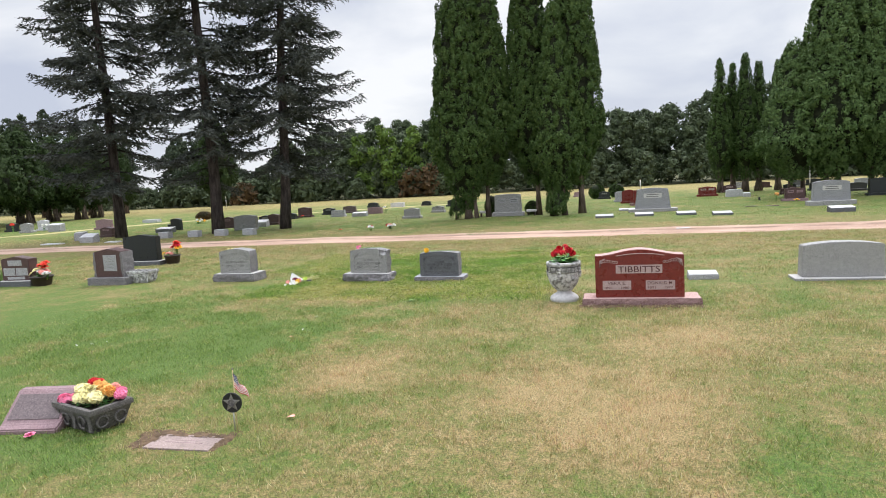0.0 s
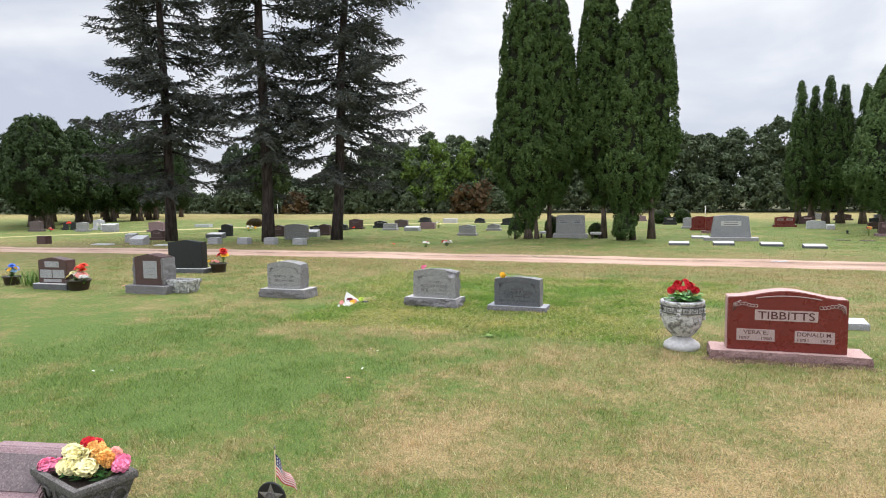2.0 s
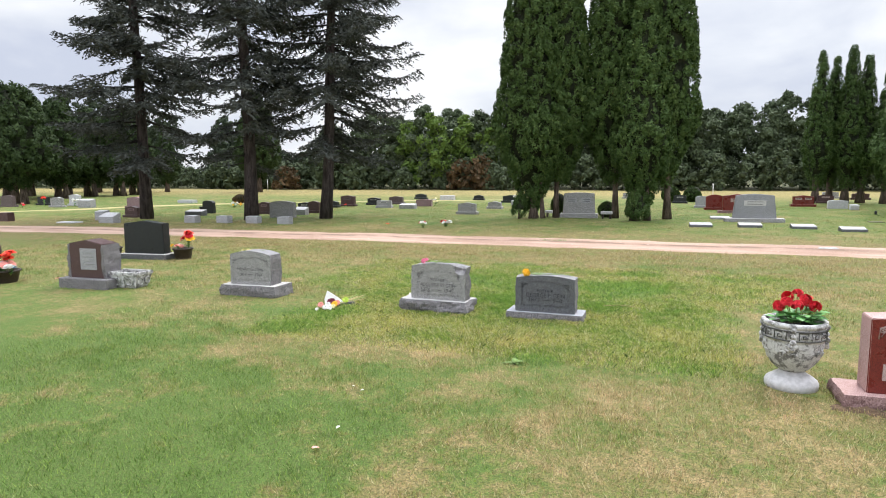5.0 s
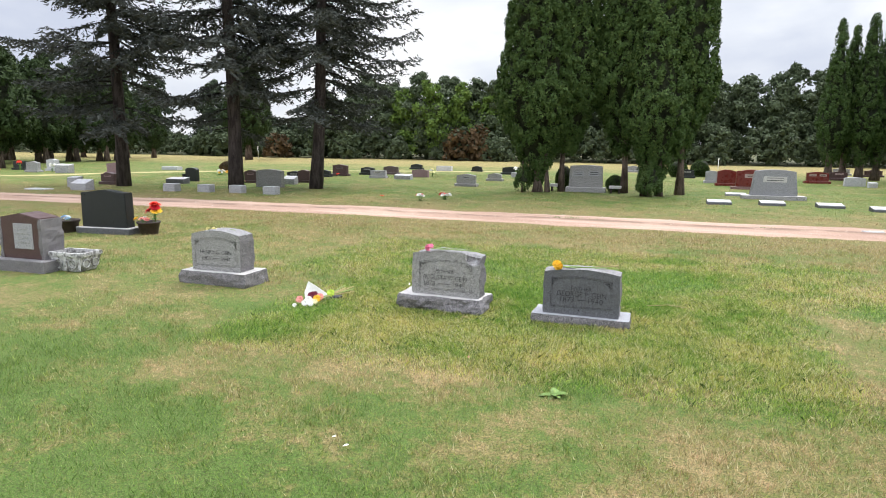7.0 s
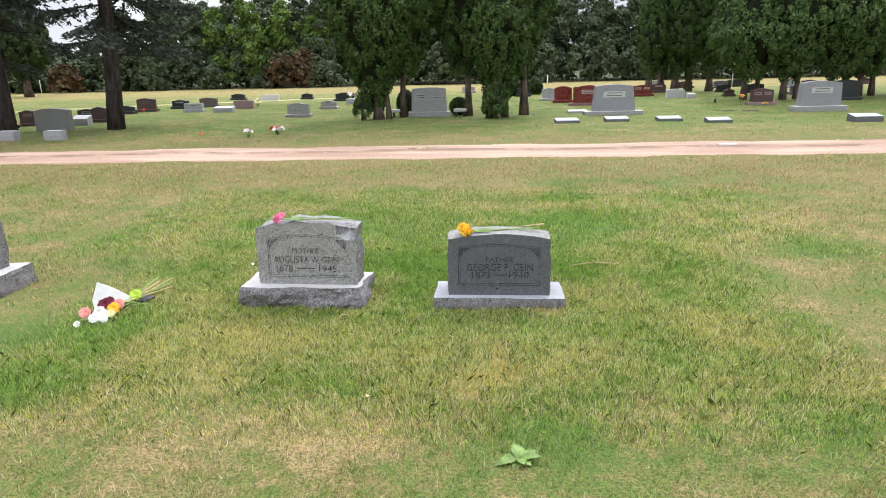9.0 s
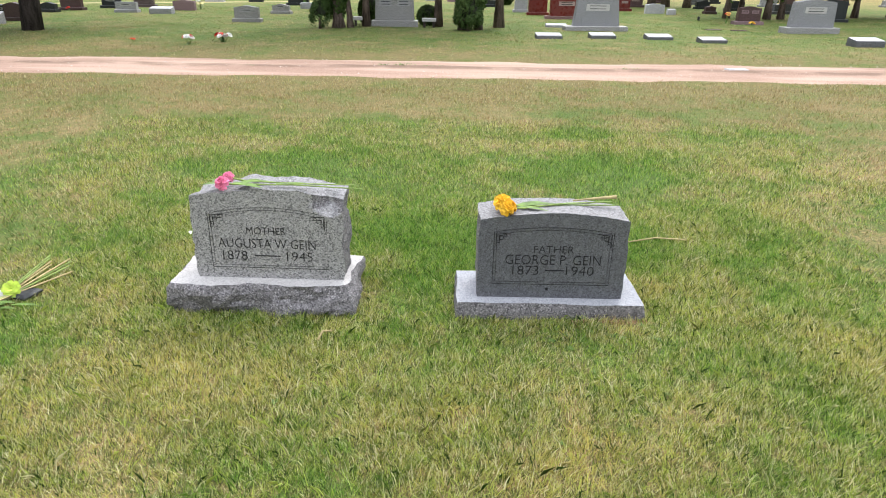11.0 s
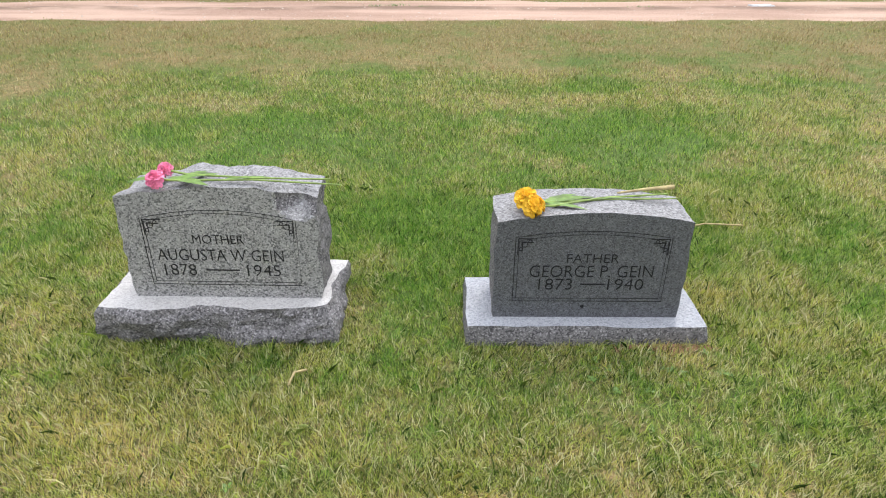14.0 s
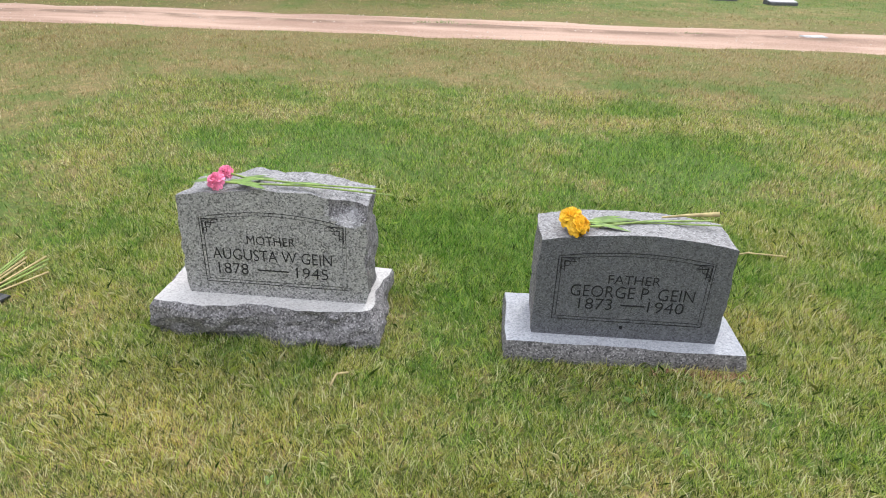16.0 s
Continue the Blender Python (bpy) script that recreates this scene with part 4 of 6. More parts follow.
und = [(k * 2.1 - 34 + rw.uniform(-0.5, 0.5), rw.uniform(57.5, 59.5), rw.uniform(1.8, 3.4), rw.uniform(1.4, 1.9)) for k in range(50)] + [(k * 2.0 - 104 + rw.uniform(-0.5, 0.5), rw.uniform(58.5, 61), rw.uniform(1.8, 3.0), rw.uniform(1.5, 2.0)) for k in range(36)]
wood_line("undergrowth", und, "wood_leaf", 97, "dark brushy undergrowth below the woodland edge", 0.15, 900)


# ---- gravestones ----
def earth_patch(x0, x1, y0, y1, seed, hole=(0.0, 0.0), lift=0.012):
    """Crumbled bare soil with a ragged rim, sinking into the lawn at its edges; hole: half sizes of a gap for a slab."""
    bm = bmesh.new()
    nx, ny = max(8, int((x1 - x0) / 0.018)), max(6, int((y1 - y0) / 0.016))
    reach = min(0.10, 0.45 * min(x1 - x0, y1 - y0))
    rows = []
    for j in range(ny + 1):
        row = []
        for i in range(nx + 1):
            ex, ey = x0 + (x1 - x0) * i / nx, y0 + (y1 - y0) * j / ny
            q = Vector((ex * 9, ey * 9, seed))
            inner = min(ex - x0, x1 - ex, ey - y0, y1 - ey) / reach + 0.7 * noise.noise(q) + 0.35 * noise.noise(q * 3)
            row.append(bm.verts.new((ex, ey, min(lift, 0.022 * inner - 0.012) + 0.010 * noise.noise(q * 4.0) + 0.006 * noise.noise(q * 11.0))))
        rows.append(row)
    for j in range(ny):
        for i in range(nx):
            c = [rows[j][i], rows[j][i + 1], rows[j + 1][i + 1], rows[j + 1][i]]
            if not all(abs(v.co.x) < hole[0] and abs(v.co.y) < hole[1] for v in c):
                bm.faces.new(c)
    return bm


def corner_scroll(x, z, s, flip, y):
    """A small carved corner ornament out of thin bars and a ring."""
    bm = bmesh.new()
    for dx, dz, w, h in ((0.5, 0.0, 1.0, 0.045), (0.0, -0.5, 0.045, 1.0), (0.52, -0.24, 0.7, 0.035), (0.24, -0.52, 0.035, 0.7)):
        b = block(w * s, 0.0016, h * s, 0, z + dz * s - h * s / 2, 1, x + flip * dx * s, y)
        me = bpy.data.meshes.new("tmp")
        b.to_mesh(me)
        b.free()
        bm.from_mesh(me)
        bpy.data.meshes.remove(me)
    for cx, cz, r in ((0.36, -0.36, 0.17), (0.66, -0.16, 0.10), (0.16, -0.66, 0.10)):
        pts = [(x + flip * cx * s + r * s * math.cos(a), y, z + cz * s + r * s * math.sin(a)) for a in [k * math.pi / 5 for k in range(11)]]
        tube(pts, 0.022 * s, 4, bm)
    return bm


def border_line(w, z0, z1, rise, y, t=0.0019):
    """A thin cut frame with an arched head."""
    bm = bmesh.new()
    pts = [(-w / 2, y, z0), (w / 2, y, z0), (w / 2, y, z1 - rise)]
    for k in range(1, 12):
        u = 1 - 2 * k / 12
        pts.append((u * w / 2, y, z1 - rise * u * u))
    pts += [(-w / 2, y, z1 - rise), (-w / 2, y, z0)]
    return tube(pts, t / 2, 4, bm)


def family_stone(name, x, y, label, die, base, lines, die_mat, cut_mat, base_amp, sides, chip=0.0, border=None, seed=1, tilt=0.0, dot=None, rz=0.0, dx=0.0):
    """A single upright headstone on its base, with its cut writing."""
    bw, bd, bh = base
    dw, dd, dh, rise, off = die
    ob = thing(name, label, "headstone", x, y, rz=rz, ry=tilt, group="single family headstones")
    b = rough_stone(bw, bd, bh + 0.04, "flat", 0, base_amp, 0.018, seed, "xyY", -0.04, 0, bulge=base_amp * 0.6, coarse=7.0)
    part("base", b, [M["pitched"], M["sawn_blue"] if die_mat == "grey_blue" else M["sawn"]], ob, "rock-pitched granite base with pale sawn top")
    cy = -bd / 2 + off + dd / 2
    d = rough_stone(dw, dd, dh, "arch", rise, 0.018 if chip else 0.008, 0.014, seed + 5, sides, bh - 0.001, cy, chip, 0.004)
    bmesh.ops.translate(d, vec=(dx, 0, 0), verts=d.verts[:])
    d.normal_update()
    for f in d.faces:
        f.material_index = 2 if f.normal.z > 0.6 else (0 if abs(f.normal.y) > 0.8 else 1)
    part("die", d, [M[die_mat], M["pitched"], M["worn_top"]], ob, "arched granite tablet with cut border")
    fy = cy - dd / 2 - 0.0008
    for text, w, h, lx, lz in lines:
        link("inscription", writing(text, w, h, lx + dx, fy, bh + lz, 0.0016), M[cut_mat], ob, "dark cut lettering")
    if border:
        w, z0, z1, br = border
        bl_ = border_line(w, bh + z0, bh + z1, br, fy)
        bi_ = border_line(w - 0.022, bh + z0 + 0.011, bh + z1 - 0.011, br, fy, 0.0014)
        for piece in (bl_, bi_):
            bmesh.ops.translate(piece, vec=(dx, 0, 0), verts=piece.verts[:])
        part("inner_border", bi_, M[cut_mat], ob)
        part("border", bl_, M[cut_mat], ob)
        for flip in (-1, 1):
            part("corner_ornament", corner_scroll(dx + flip * (w / 2 - 0.008), bh + z1 - br - 0.004, 0.055, -flip, fy), M[cut_mat], ob)
    if dot:
        part("earth_border", earth_patch(0.05, 0.45, -bd / 2 - 0.06, -bd / 2 + 0.03, 8.0, lift=0.006), M["red_earth"], ob, "reddish bare soil along the base")
        part("drill_hole", tube([(dot[0], fy - 0.0005, bh + dot[1]), (dot[0], fy + 0.003, bh + dot[1])], 0.006, 8), M["cut"], ob)
    return ob


family_stone("headstone", -3.899, 9.145, "grey granite headstone with chipped corner and pink flowers on top", (0.595, 0.175, 0.385, 0.035, 0.052), (0.71, 0.275, 0.13),
             (("MOTHER", 0.158, 0.030, -0.008, 0.212), ("AUGUSTA W GEIN", 0.395, 0.040, -0.008, 0.156), ("1878", 0.100, 0.040, -0.142, 0.102), ("1945", 0.105, 0.040, 0.122, 0.102), ("\u2014", 0.105, 0.004, -0.008, 0.102)),
             "grey", "cut_grey", 0.040, "xYz", 0.075, (0.475, 0.048, 0.312, 0.03), 3, 0.9, None, 0.0, 0.032)
family_stone("headstone", -2.715, 9.118, "dark grey granite headstone with yellow flowers on top", (0.59, 0.19, 0.372, 0.030, 0.052), (0.755, 0.295, 0.07),
             (("FATHER", 0.160, 0.030, 0.004, 0.218), ("GEORGE P. GEIN", 0.385, 0.042, 0.004, 0.172), ("1873", 0.105, 0.040, -0.105, 0.125), ("1940", 0.112, 0.040, 0.116, 0.125), ("\u2014", 0.075, 0.004, 0.012, 0.125)),
             "grey_blue", "cut", 0.010, "xz", 0.0, (0.475, 0.062, 0.312, 0.022), 8, 0.2, (-0.012, 0.042))
family_stone("headstone", -6.31, 9.27, "grey granite headstone with dried flowers on top", (0.57, 0.22, 0.41, 0.045, 0.07), (0.76, 0.36, 0.13),
             (("HENRY G. GEIN", 0.37, 0.038, 0.0, 0.19), ("1901", 0.10, 0.038, -0.12, 0.125), ("1944", 0.10, 0.038, 0.12, 0.125), ("\u2014", 0.08, 0.004, 0.0, 0.125)),
             "grey", "cut_grey", 0.018, "xY", 0.0, (0.50, 0.05, 0.335, 0.03), 13, -0.4)


def laid_flower(x, y, z, rz, label, petal, heads, length, leaves, dry=0.0):
    """Cut flowers laid along the top of a stone."""
    ob = thing("laid_flower", label, "flower", x, y, z, rz)
    rnd = random.Random(int(x * 100) + 7)
    for i, (hx, hy, hz, hr) in enumerate(heads):
        fl = bmesh.new()
        for k in range(7):
            v = Vector((rnd.gauss(-0.5, 0.8), rnd.gauss(-0.3, 0.8), rnd.gauss(0.5, 0.6))).normalized()
            blossom(hr * 0.75, rnd, 3, 6, fl, Vector((hx, hy, hz)) + v * hr * 0.3, v)
        part("blossom", fl, M[petal], ob)
    for i, (hx, hy, hz, hr) in enumerate(heads):
        pts = [(hx, hy, hz), (hx + 0.07, hy * 0.6, 0.014), (length * 0.5, 0.004 * i, 0.012 + 0.004 * i), (length * (1.0 - 0.06 * i), -0.02 + 0.012 * i, 0.010 + 0.012 * i)]
        part("stem", tube(pts, [0.004, 0.0038, 0.0032, 0.0026], 6), M["stem"], ob)
    bm = bmesh.new()
    for lx, la, ll, lw in leaves:
        leaf(bm, (lx, 0, 0.014), (math.cos(la), math.sin(la), 0.12), ll, lw, 0.14)
    part("leaf", bm, M["green_leaf"], ob)
    if dry:
        part("dry_end", tube([(length * 0.62, 0.02, 0.022), (length * 0.8, 0.03, 0.024), (length * dry, 0.015, 0.034)], [0.003, 0.005, 0.008], 6), M["stem_dry"], ob)
    return ob


laid_flower(-4.02, 9.10, 0.512, -3.0, "pink cut flowers with long stems laid on granite", "pink_petal", ((0.0, -0.035, 0.020, 0.034), (-0.005, 0.045, 0.020, 0.028)), 0.55,
            ((0.0, 2.7, 0.09, 0.035), (-0.02, -2.6, 0.08, 0.03), (0.05, 0.35, 0.12, 0.035), (0.03, -0.35, 0.14, 0.04), (0.06, 0.8, 0.09, 0.03), (0.20, 0.1, 0.16, 0.022)))
laid_flower(-2.92, 9.085, 0.433, 8.0, "yellow cut flowers with long stems laid on granite", "yellow_petal", ((0.0, 0.0, 0.028, 0.044), (0.012, -0.045, 0.024, 0.042)), 0.48,
            ((0.05, 0.4, 0.14, 0.028), (0.06, 0.15, 0.17, 0.030), (0.06, -0.5, 0.13, 0.026), (0.2, 0.0, 0.2, 0.016)), 1.0)
laid_flower(-6.48, 9.27, 0.512, 4.0, "small withered cream flowers laid on granite", "cream_petal", ((0.0, 0.0, 0.022, 0.028), (0.05, 0.02, 0.022, 0.026), (0.09, -0.01, 0.02, 0.024)), 0.34,
            ((0.08, 0.3, 0.1, 0.02), (0.12, -0.3, 0.1, 0.02)))


def red_companion(x, y):
    ob = thing("companion_headstone", "polished red granite double headstone with frosted lettered panels", "headstone", x, y, rz=2.0)
    b = rough_stone(1.25, 0.34, 0.12, "flat", 0, 0.018, 0.022, 31, "xyY", -0.04, 0, bulge=0.012)
    part("base", b, [M["red_rough"], M["red_top"]], ob, "rough pinkish granite base")
    part("earth_border", earth_patch(-0.78, 0.72, -0.34, -0.10, 5.0, lift=0.02), M["earth"], ob, "bare brown earth along the base")
    d = slab(0.955, 0.20, 0.545, "serpentine", 0.065, 1.0, 0.006, 24, 0.078, 0)
    for f in d.faces:
        f.material_index = 1 if f.normal.z > 0.5 or abs(f.normal.x) > 0.8 else 0
    bmesh.ops.translate(d, vec=(-0.012, 0, 0), verts=d.verts[:])
    die = part("die", d, [M["red"], M["red_top"]], ob, "polished dark red tablet with pale sawn edges")
    fy = -0.1015
    for w, h, px, pz, lines in ((0.50, 0.095, -0.015, 0.402, (("TIBBITTS", 0.45, 0.068, 0.0, 0.0),)),
                                (0.31, 0.105, -0.256, 0.220, (("VERA E.", 0.20, 0.036, 0.0, 0.024), ("1897", 0.085, 0.026, -0.09, -0.028), ("1980", 0.085, 0.026, 0.09, -0.028))),
                                (0.31, 0.105, 0.212, 0.220, (("DONALD M.", 0.27, 0.036, 0.0, 0.024), ("1891", 0.085, 0.026, -0.09, -0.028), ("1977", 0.085, 0.026, 0.09, -0.028)))):
        panel = part("name_panel", block(w, 0.004, h, 0.001, pz - h / 2, 1, px, fy), M["frosted"], die, "frosted pale panel")
        for text, tw, th, tx, tz in lines:
            link("lettering", writing(text, tw, th, px + tx, fy - 0.0024, pz + tz, 0.0012, 0.006), M["cut_red"], ob, "dark red lettering")
    bm = bmesh.new()
    for flip in (-1, 1):
        for k in range(7):
            a = flip * (0.425 - 0.028 * k)
            tube([(a + 0.016 * math.cos(t * 1.05), fy, 0.497 + 0.006 * math.sin(k) - 0.004 * abs(k - 3) + 0.014 * math.sin(t * 1.05)) for t in range(7)], 0.0035, 4, bm)
        tube([(flip * 0.445, fy, 0.43), (flip * 0.44, fy, 0.50), (flip * 0.38, fy, 0.525)], 0.005, 4, bm)
        tube([(flip * 0.432, fy, 0.445), (flip * 0.415, fy, 0.475), (flip * 0.43, fy, 0.49)], 0.006, 4, bm)
    tube([(u * 0.26, fy, 0.577 - 0.025 * u * u) for u in [k / 8 - 1 for k in range(17)]], 0.005, 4, bm)
    part("carving", bm, M["frosted"], die, "frosted scroll carving")
    return ob


red_companion(0.125, 7.46)


def urn(x, y):
    ob = thing("garden_urn", "weathered concrete urn with relief band on white foot", "urn", x, y)
    foot = [(0.165, -0.02), (0.168, 0.03), (0.160, 0.05), (0.125, 0.075), (0.085, 0.10), (0.08, 0.12), (0.0, 0.12)]
    part("foot", lathe(foot, 36), M["urn_foot"], ob, "white painted round foot")
    bowl = [(0.078, 0.115), (0.10, 0.13), (0.140, 0.17), (0.168, 0.22), (0.182, 0.28), (0.187, 0.33), (0.186, 0.345), (0.193, 0.35), (0.193, 0.425), (0.188, 0.43),
            (0.198, 0.435), (0.203, 0.45), (0.200, 0.465), (0.180, 0.468), (0.170, 0.455), (0.165, 0.43), (0.0, 0.425)]
    b = lathe(bowl, 40)
    for v in b.verts:
        r = Vector((v.co.x, v.co.y, 0))
        if r.length > 0.1:
            v.co += r.normalized() * 0.006 * noise.noise(v.co * 22)
    part("bowl", b, M["urn"], ob)
    for z in (0.356, 0.42):
        pts = [(0.197 * math.cos(a), 0.197 * math.sin(a), z) for a in [k * math.pi / 20 for k in range(41)]]
        part("band", tube(pts, 0.005, 5), M["urn_dark"], ob)
    key = bmesh.new()
    for k in range(16):
        a = k * math.pi / 8
        path = ((0.0, 0.364), (0.0, 0.412), (0.26, 0.412), (0.26, 0.376), (0.12, 0.376), (0.12, 0.394), (0.18, 0.394))
        tube([(0.197 * math.cos(a + da), 0.197 * math.sin(a + da), z) for da, z in path], 0.0042, 4, key)
    part("key_pattern", key, M["urn_dark"], ob, "grimy raised key pattern")
    for a0 in (-1.75, -0.18, 1.39, 2.96):
        drop = bmesh.new()
        for z, w, r in ((0.43, 0.0, 0.020), (0.385, 0.0, 0.017), (0.345, 0.0, 0.022), (0.318, 0.07, 0.017), (0.318, -0.07, 0.017), (0.298, 0.0, 0.018)):
            ball = bmesh.ops.create_icosphere(drop, subdivisions=2, radius=r)["verts"]
            bmesh.ops.translate(drop, vec=(0.193 * math.cos(a0 + w), 0.193 * math.sin(a0 + w), z), verts=ball)
        part("fruit_drop", shade(drop), M["urn"], ob, "cast fruit ornament hanging below the rim")
    for a0 in (-1.9, -0.6, 0.7, 2.0, 3.2):
        sc = bmesh.new()
        for k, (da, dz, r) in enumerate(((0, 0, 0.028), (0.2, -0.05, 0.02), (-0.18, -0.04, 0.022), (0.05, -0.09, 0.018))):
            pts = []
            for s in range(11):
                t = s * 0.75
                rr = r * (1 - s / 15)
                aa = a0 + da + rr * math.cos(t) / 0.18
                zz = 0.30 + dz + rr * math.sin(t)
                rad = 0.183 - max(0, 0.27 - zz) * 0.42
                pts.append((rad * math.cos(aa), rad * math.sin(aa), zz))
            tube(pts, 0.007, 5, sc)
        part("scroll_relief", sc, M["urn"], ob)
    part("soil", lathe([(0.168, 0.428), (0.1, 0.44), (0.0, 0.442)], 20), M["soil"], ob)
    bq = thing("silk_geraniums", "bright red artificial geraniums with green leaves in the urn", "flowers", x, y, ground_at(x, y) + 0.435)
    rnd = random.Random(3)
    lf = bmesh.new()
    for k in range(70):
        a = rnd.uniform(0, 6.28)
        r = rnd.uniform(0.02, 0.13)
        leaf(lf, (r * math.cos(a), r * math.sin(a), rnd.uniform(0.01, 0.09)), (math.cos(a), math.sin(a), rnd.uniform(0.2, 1.1)), rnd.uniform(0.07, 0.11), 0.075, 0.4)
    part("leaf", lf, M["silk_leaf"], bq)
    for hx, hy, hz in ((-0.11, -0.03, 0.15), (-0.05, 0.03, 0.215), (0.0, -0.06, 0.165), (0.06, 0.0, 0.205), (0.12, -0.02, 0.155), (0.02, 0.07, 0.23), (-0.07, -0.07, 0.19), (0.09, 0.06, 0.18)):
        hz *= 0.82
        part("stem", tube([(hx * 0.2, hy * 0.2, 0), (hx * 0.7, hy * 0.7, hz * 0.6), (hx, hy, hz - 0.01)], 0.004, 5), M["stem"], bq)
        fl = bmesh.new()
        for k in range(9):
            v = Vector((rnd.gauss(0, 1), rnd.gauss(0, 1), rnd.gauss(0.4, 0.8))).normalized()
            blossom(0.027, rnd, 3, 6, fl, Vector((hx * 0.95, hy, hz)) + v * 0.024, v)
        part("blossom", fl, M["red_petal"], bq)


urn(-0.74, 7.60)


def small_marker(name, x, y, w, d, h, label, mat="grey_pale", rz=0.0, slope=0.03, group="low grave markers", rough=0.008):
    """A low block marker, its top sloping to the front."""
    ob = thing(name, label, "grave marker", x, y, rz=rz, group=group)
    b = rough_stone(w, d, h + 0.03, "flat", 0, rough, 0.05, int(abs(x * 31)) % 50, "xyY", -0.03, 0, bulge=0.004)
    for v in b.verts:
        if v.co.z > 0.6 * h:
            v.co.z += slope * (v.co.y / d)
    part("block", two_stone(b), [M[mat], M["white_stone"] if mat in ("grey_pale", "grey", "grey_blue") else M[mat]], ob)
    return ob


def headstone(x, y, w, h, mat, label, kind="serpentine", base=1.25, d=0.18, rise=0.05, taper=1.0, panel=None, panels=1, rz=0.0, base_mat=None, bh=0.1, group="far headstones"):
    """An upright stone on a base; panel: the look of its blank lettered plates."""
    ob = thing("headstone", label, "headstone", x, y, rz=rz, group=group)
    if base:
        b = block(w * base, d * 1.7, bh + 0.03, 0.008, -0.03)
        two_stone(b)
        part("base", b, [M[base_mat or mat], M["sawn"] if (base_mat or mat).startswith("grey") else M[base_mat or mat]], ob)
    z0 = bh - 0.001 if base else -0.03
    s = slab(w, d, h - z0, kind, rise, taper, 0.008, 14, z0)
    part("die", s, M[mat], ob)
    if panel:
        for k in range(panels):
            pw = w * (0.5 if panels == 1 else 0.32)
            px = 0 if panels == 1 else (k - 0.5) * w * 0.46
            pz = z0 + (h - z0) * 0.52
            p = part("name_panel", block(pw, 0.006, (h - z0) * 0.22, 0.0015, pz, 1, px, -d / 2 - 0.002), M[panel], ob)
            rows = 1 if h < 0.6 else 2
            for q in range(rows):
                part("unread_line", block(pw * 0.7, 0.004, 0.018, 0, pz + (h - z0) * 0.22 * (q + 0.6) / (rows + 0.3), 1, px, -d / 2 - 0.0045), M["cut_grey"], ob)
    return ob


def pot_flowers(x, y, z, spread, height, colours, label, seed, count=9, r=0.05, group="grave flowers"):
    """Artificial flowers standing in a pot or on the grass."""
    ob = thing("grave_flowers", label, "flowers", x, y, z, group=group)
    rnd = random.Random(seed)
    lf = bmesh.new()
    for k in range(count * 2):
        a = rnd.uniform(0, 6.28)
        leaf(lf, (0, 0, height * rnd.uniform(0.0, 0.4)), (math.cos(a), math.sin(a), rnd.uniform(0.3, 1.2)), spread * rnd.uniform(0.5, 0.9), r * 0.9, 0.4)
    part("leaf", lf, M["silk_leaf"], ob)
    for k in range(count):
        a, q = rnd.uniform(0, 6.28), math.sqrt(rnd.random())
        p = Vector((math.cos(a) * q * spread, math.sin(a) * q * spread * 0.7, height * rnd.uniform(0.6, 1.0) * (1 - 0.3 * q)))
        part("stem", tube([(p.x * 0.15, p.y * 0.15, -0.01), tuple(p * 0.96)], 0.004, 4), M["stem"], ob)
        part("blossom", blossom(r * rnd.uniform(0.8, 1.2), rnd, 4, 8, None, p, (p.x * 3, p.y * 3 - 0.12, 0.5)), M[colours[k % len(colours)]], ob)
    return ob


def trough(x, y, w, d, h, rz, label, mat, ornaments=2):
    """A tapered cast planter with a thick rim and ring ornaments."""
    ob = thing("planter_trough", label, "planter", x, y, rz=rz, group="planters by graves")
    bm = bmesh.new()
    t = 0.74
    levels = ((w * t * 0.92, d * t * 0.92, -0.01), (w * t, d * t, 0.012), (w * 0.95, d * 0.93, h * 0.78), (w, d, h * 0.80), (w * 1.01, d * 1.01, h * 0.90), (w, d, h), (w * 0.87, d * 0.82, h), (w * 0.85, d * 0.79, h * 0.72))
    rings = [[bm.verts.new((sx * lw / 2, sy * ld / 2, lz)) for sx, sy in ((-1, -1), (1, -1), (1, 1), (-1, 1))] for lw, ld, lz in levels]
    for a, b in zip(rings, rings[1:]):
        for s in range(4):
            bm.faces.new((a[s], a[(s + 1) % 4], b[(s + 1) % 4], b[s]))
    bm.faces.new(rings[0][::-1])
    bmesh.ops.bevel(bm, geom=[e for e in bm.edges if e.calc_face_angle(0) > 0.4], offset=0.004, segments=1, affect="EDGES")
    part("body", bm, M[mat], ob)
    part("soil", block(w * 0.86, d * 0.80, 0.01, 0, h * 0.72), M["soil"], ob)
    def ring(cx, cy, cz, r, along_x, lean):
        pts = []
        for k in range(11):
            a = k * math.pi / 5
            u, v = r * math.cos(a), r * math.sin(a)
            pts.append((cx + u, cy - v * lean, cz + v) if along_x else (cx + v * lean, cy + u, cz + v))
        return tube(pts, 0.009, 5)
    for sgn in (-1, 1):
        for k in range(ornaments):
            part("ring_ornament", ring((k - (ornaments - 1) / 2) * w * 0.42, sgn * d * 0.445, h * 0.42, h * 0.24, True, -0.08 * sgn), M[mat], ob)
        for k in (-0.5, 0.5):
            part("ring_ornament", ring(sgn * w * 0.452, k * d * 0.42, h * 0.42, h * 0.22, False, 0.08 * sgn), M[mat], ob)
    for sx in (-1, 0, 1):
        part("rib", block(0.03, 0.014, h * 0.7, 0.004, 0.02, 1, sx * w * 0.40 if sx else 0.0, -d * 0.445), M[mat], ob)
    return ob


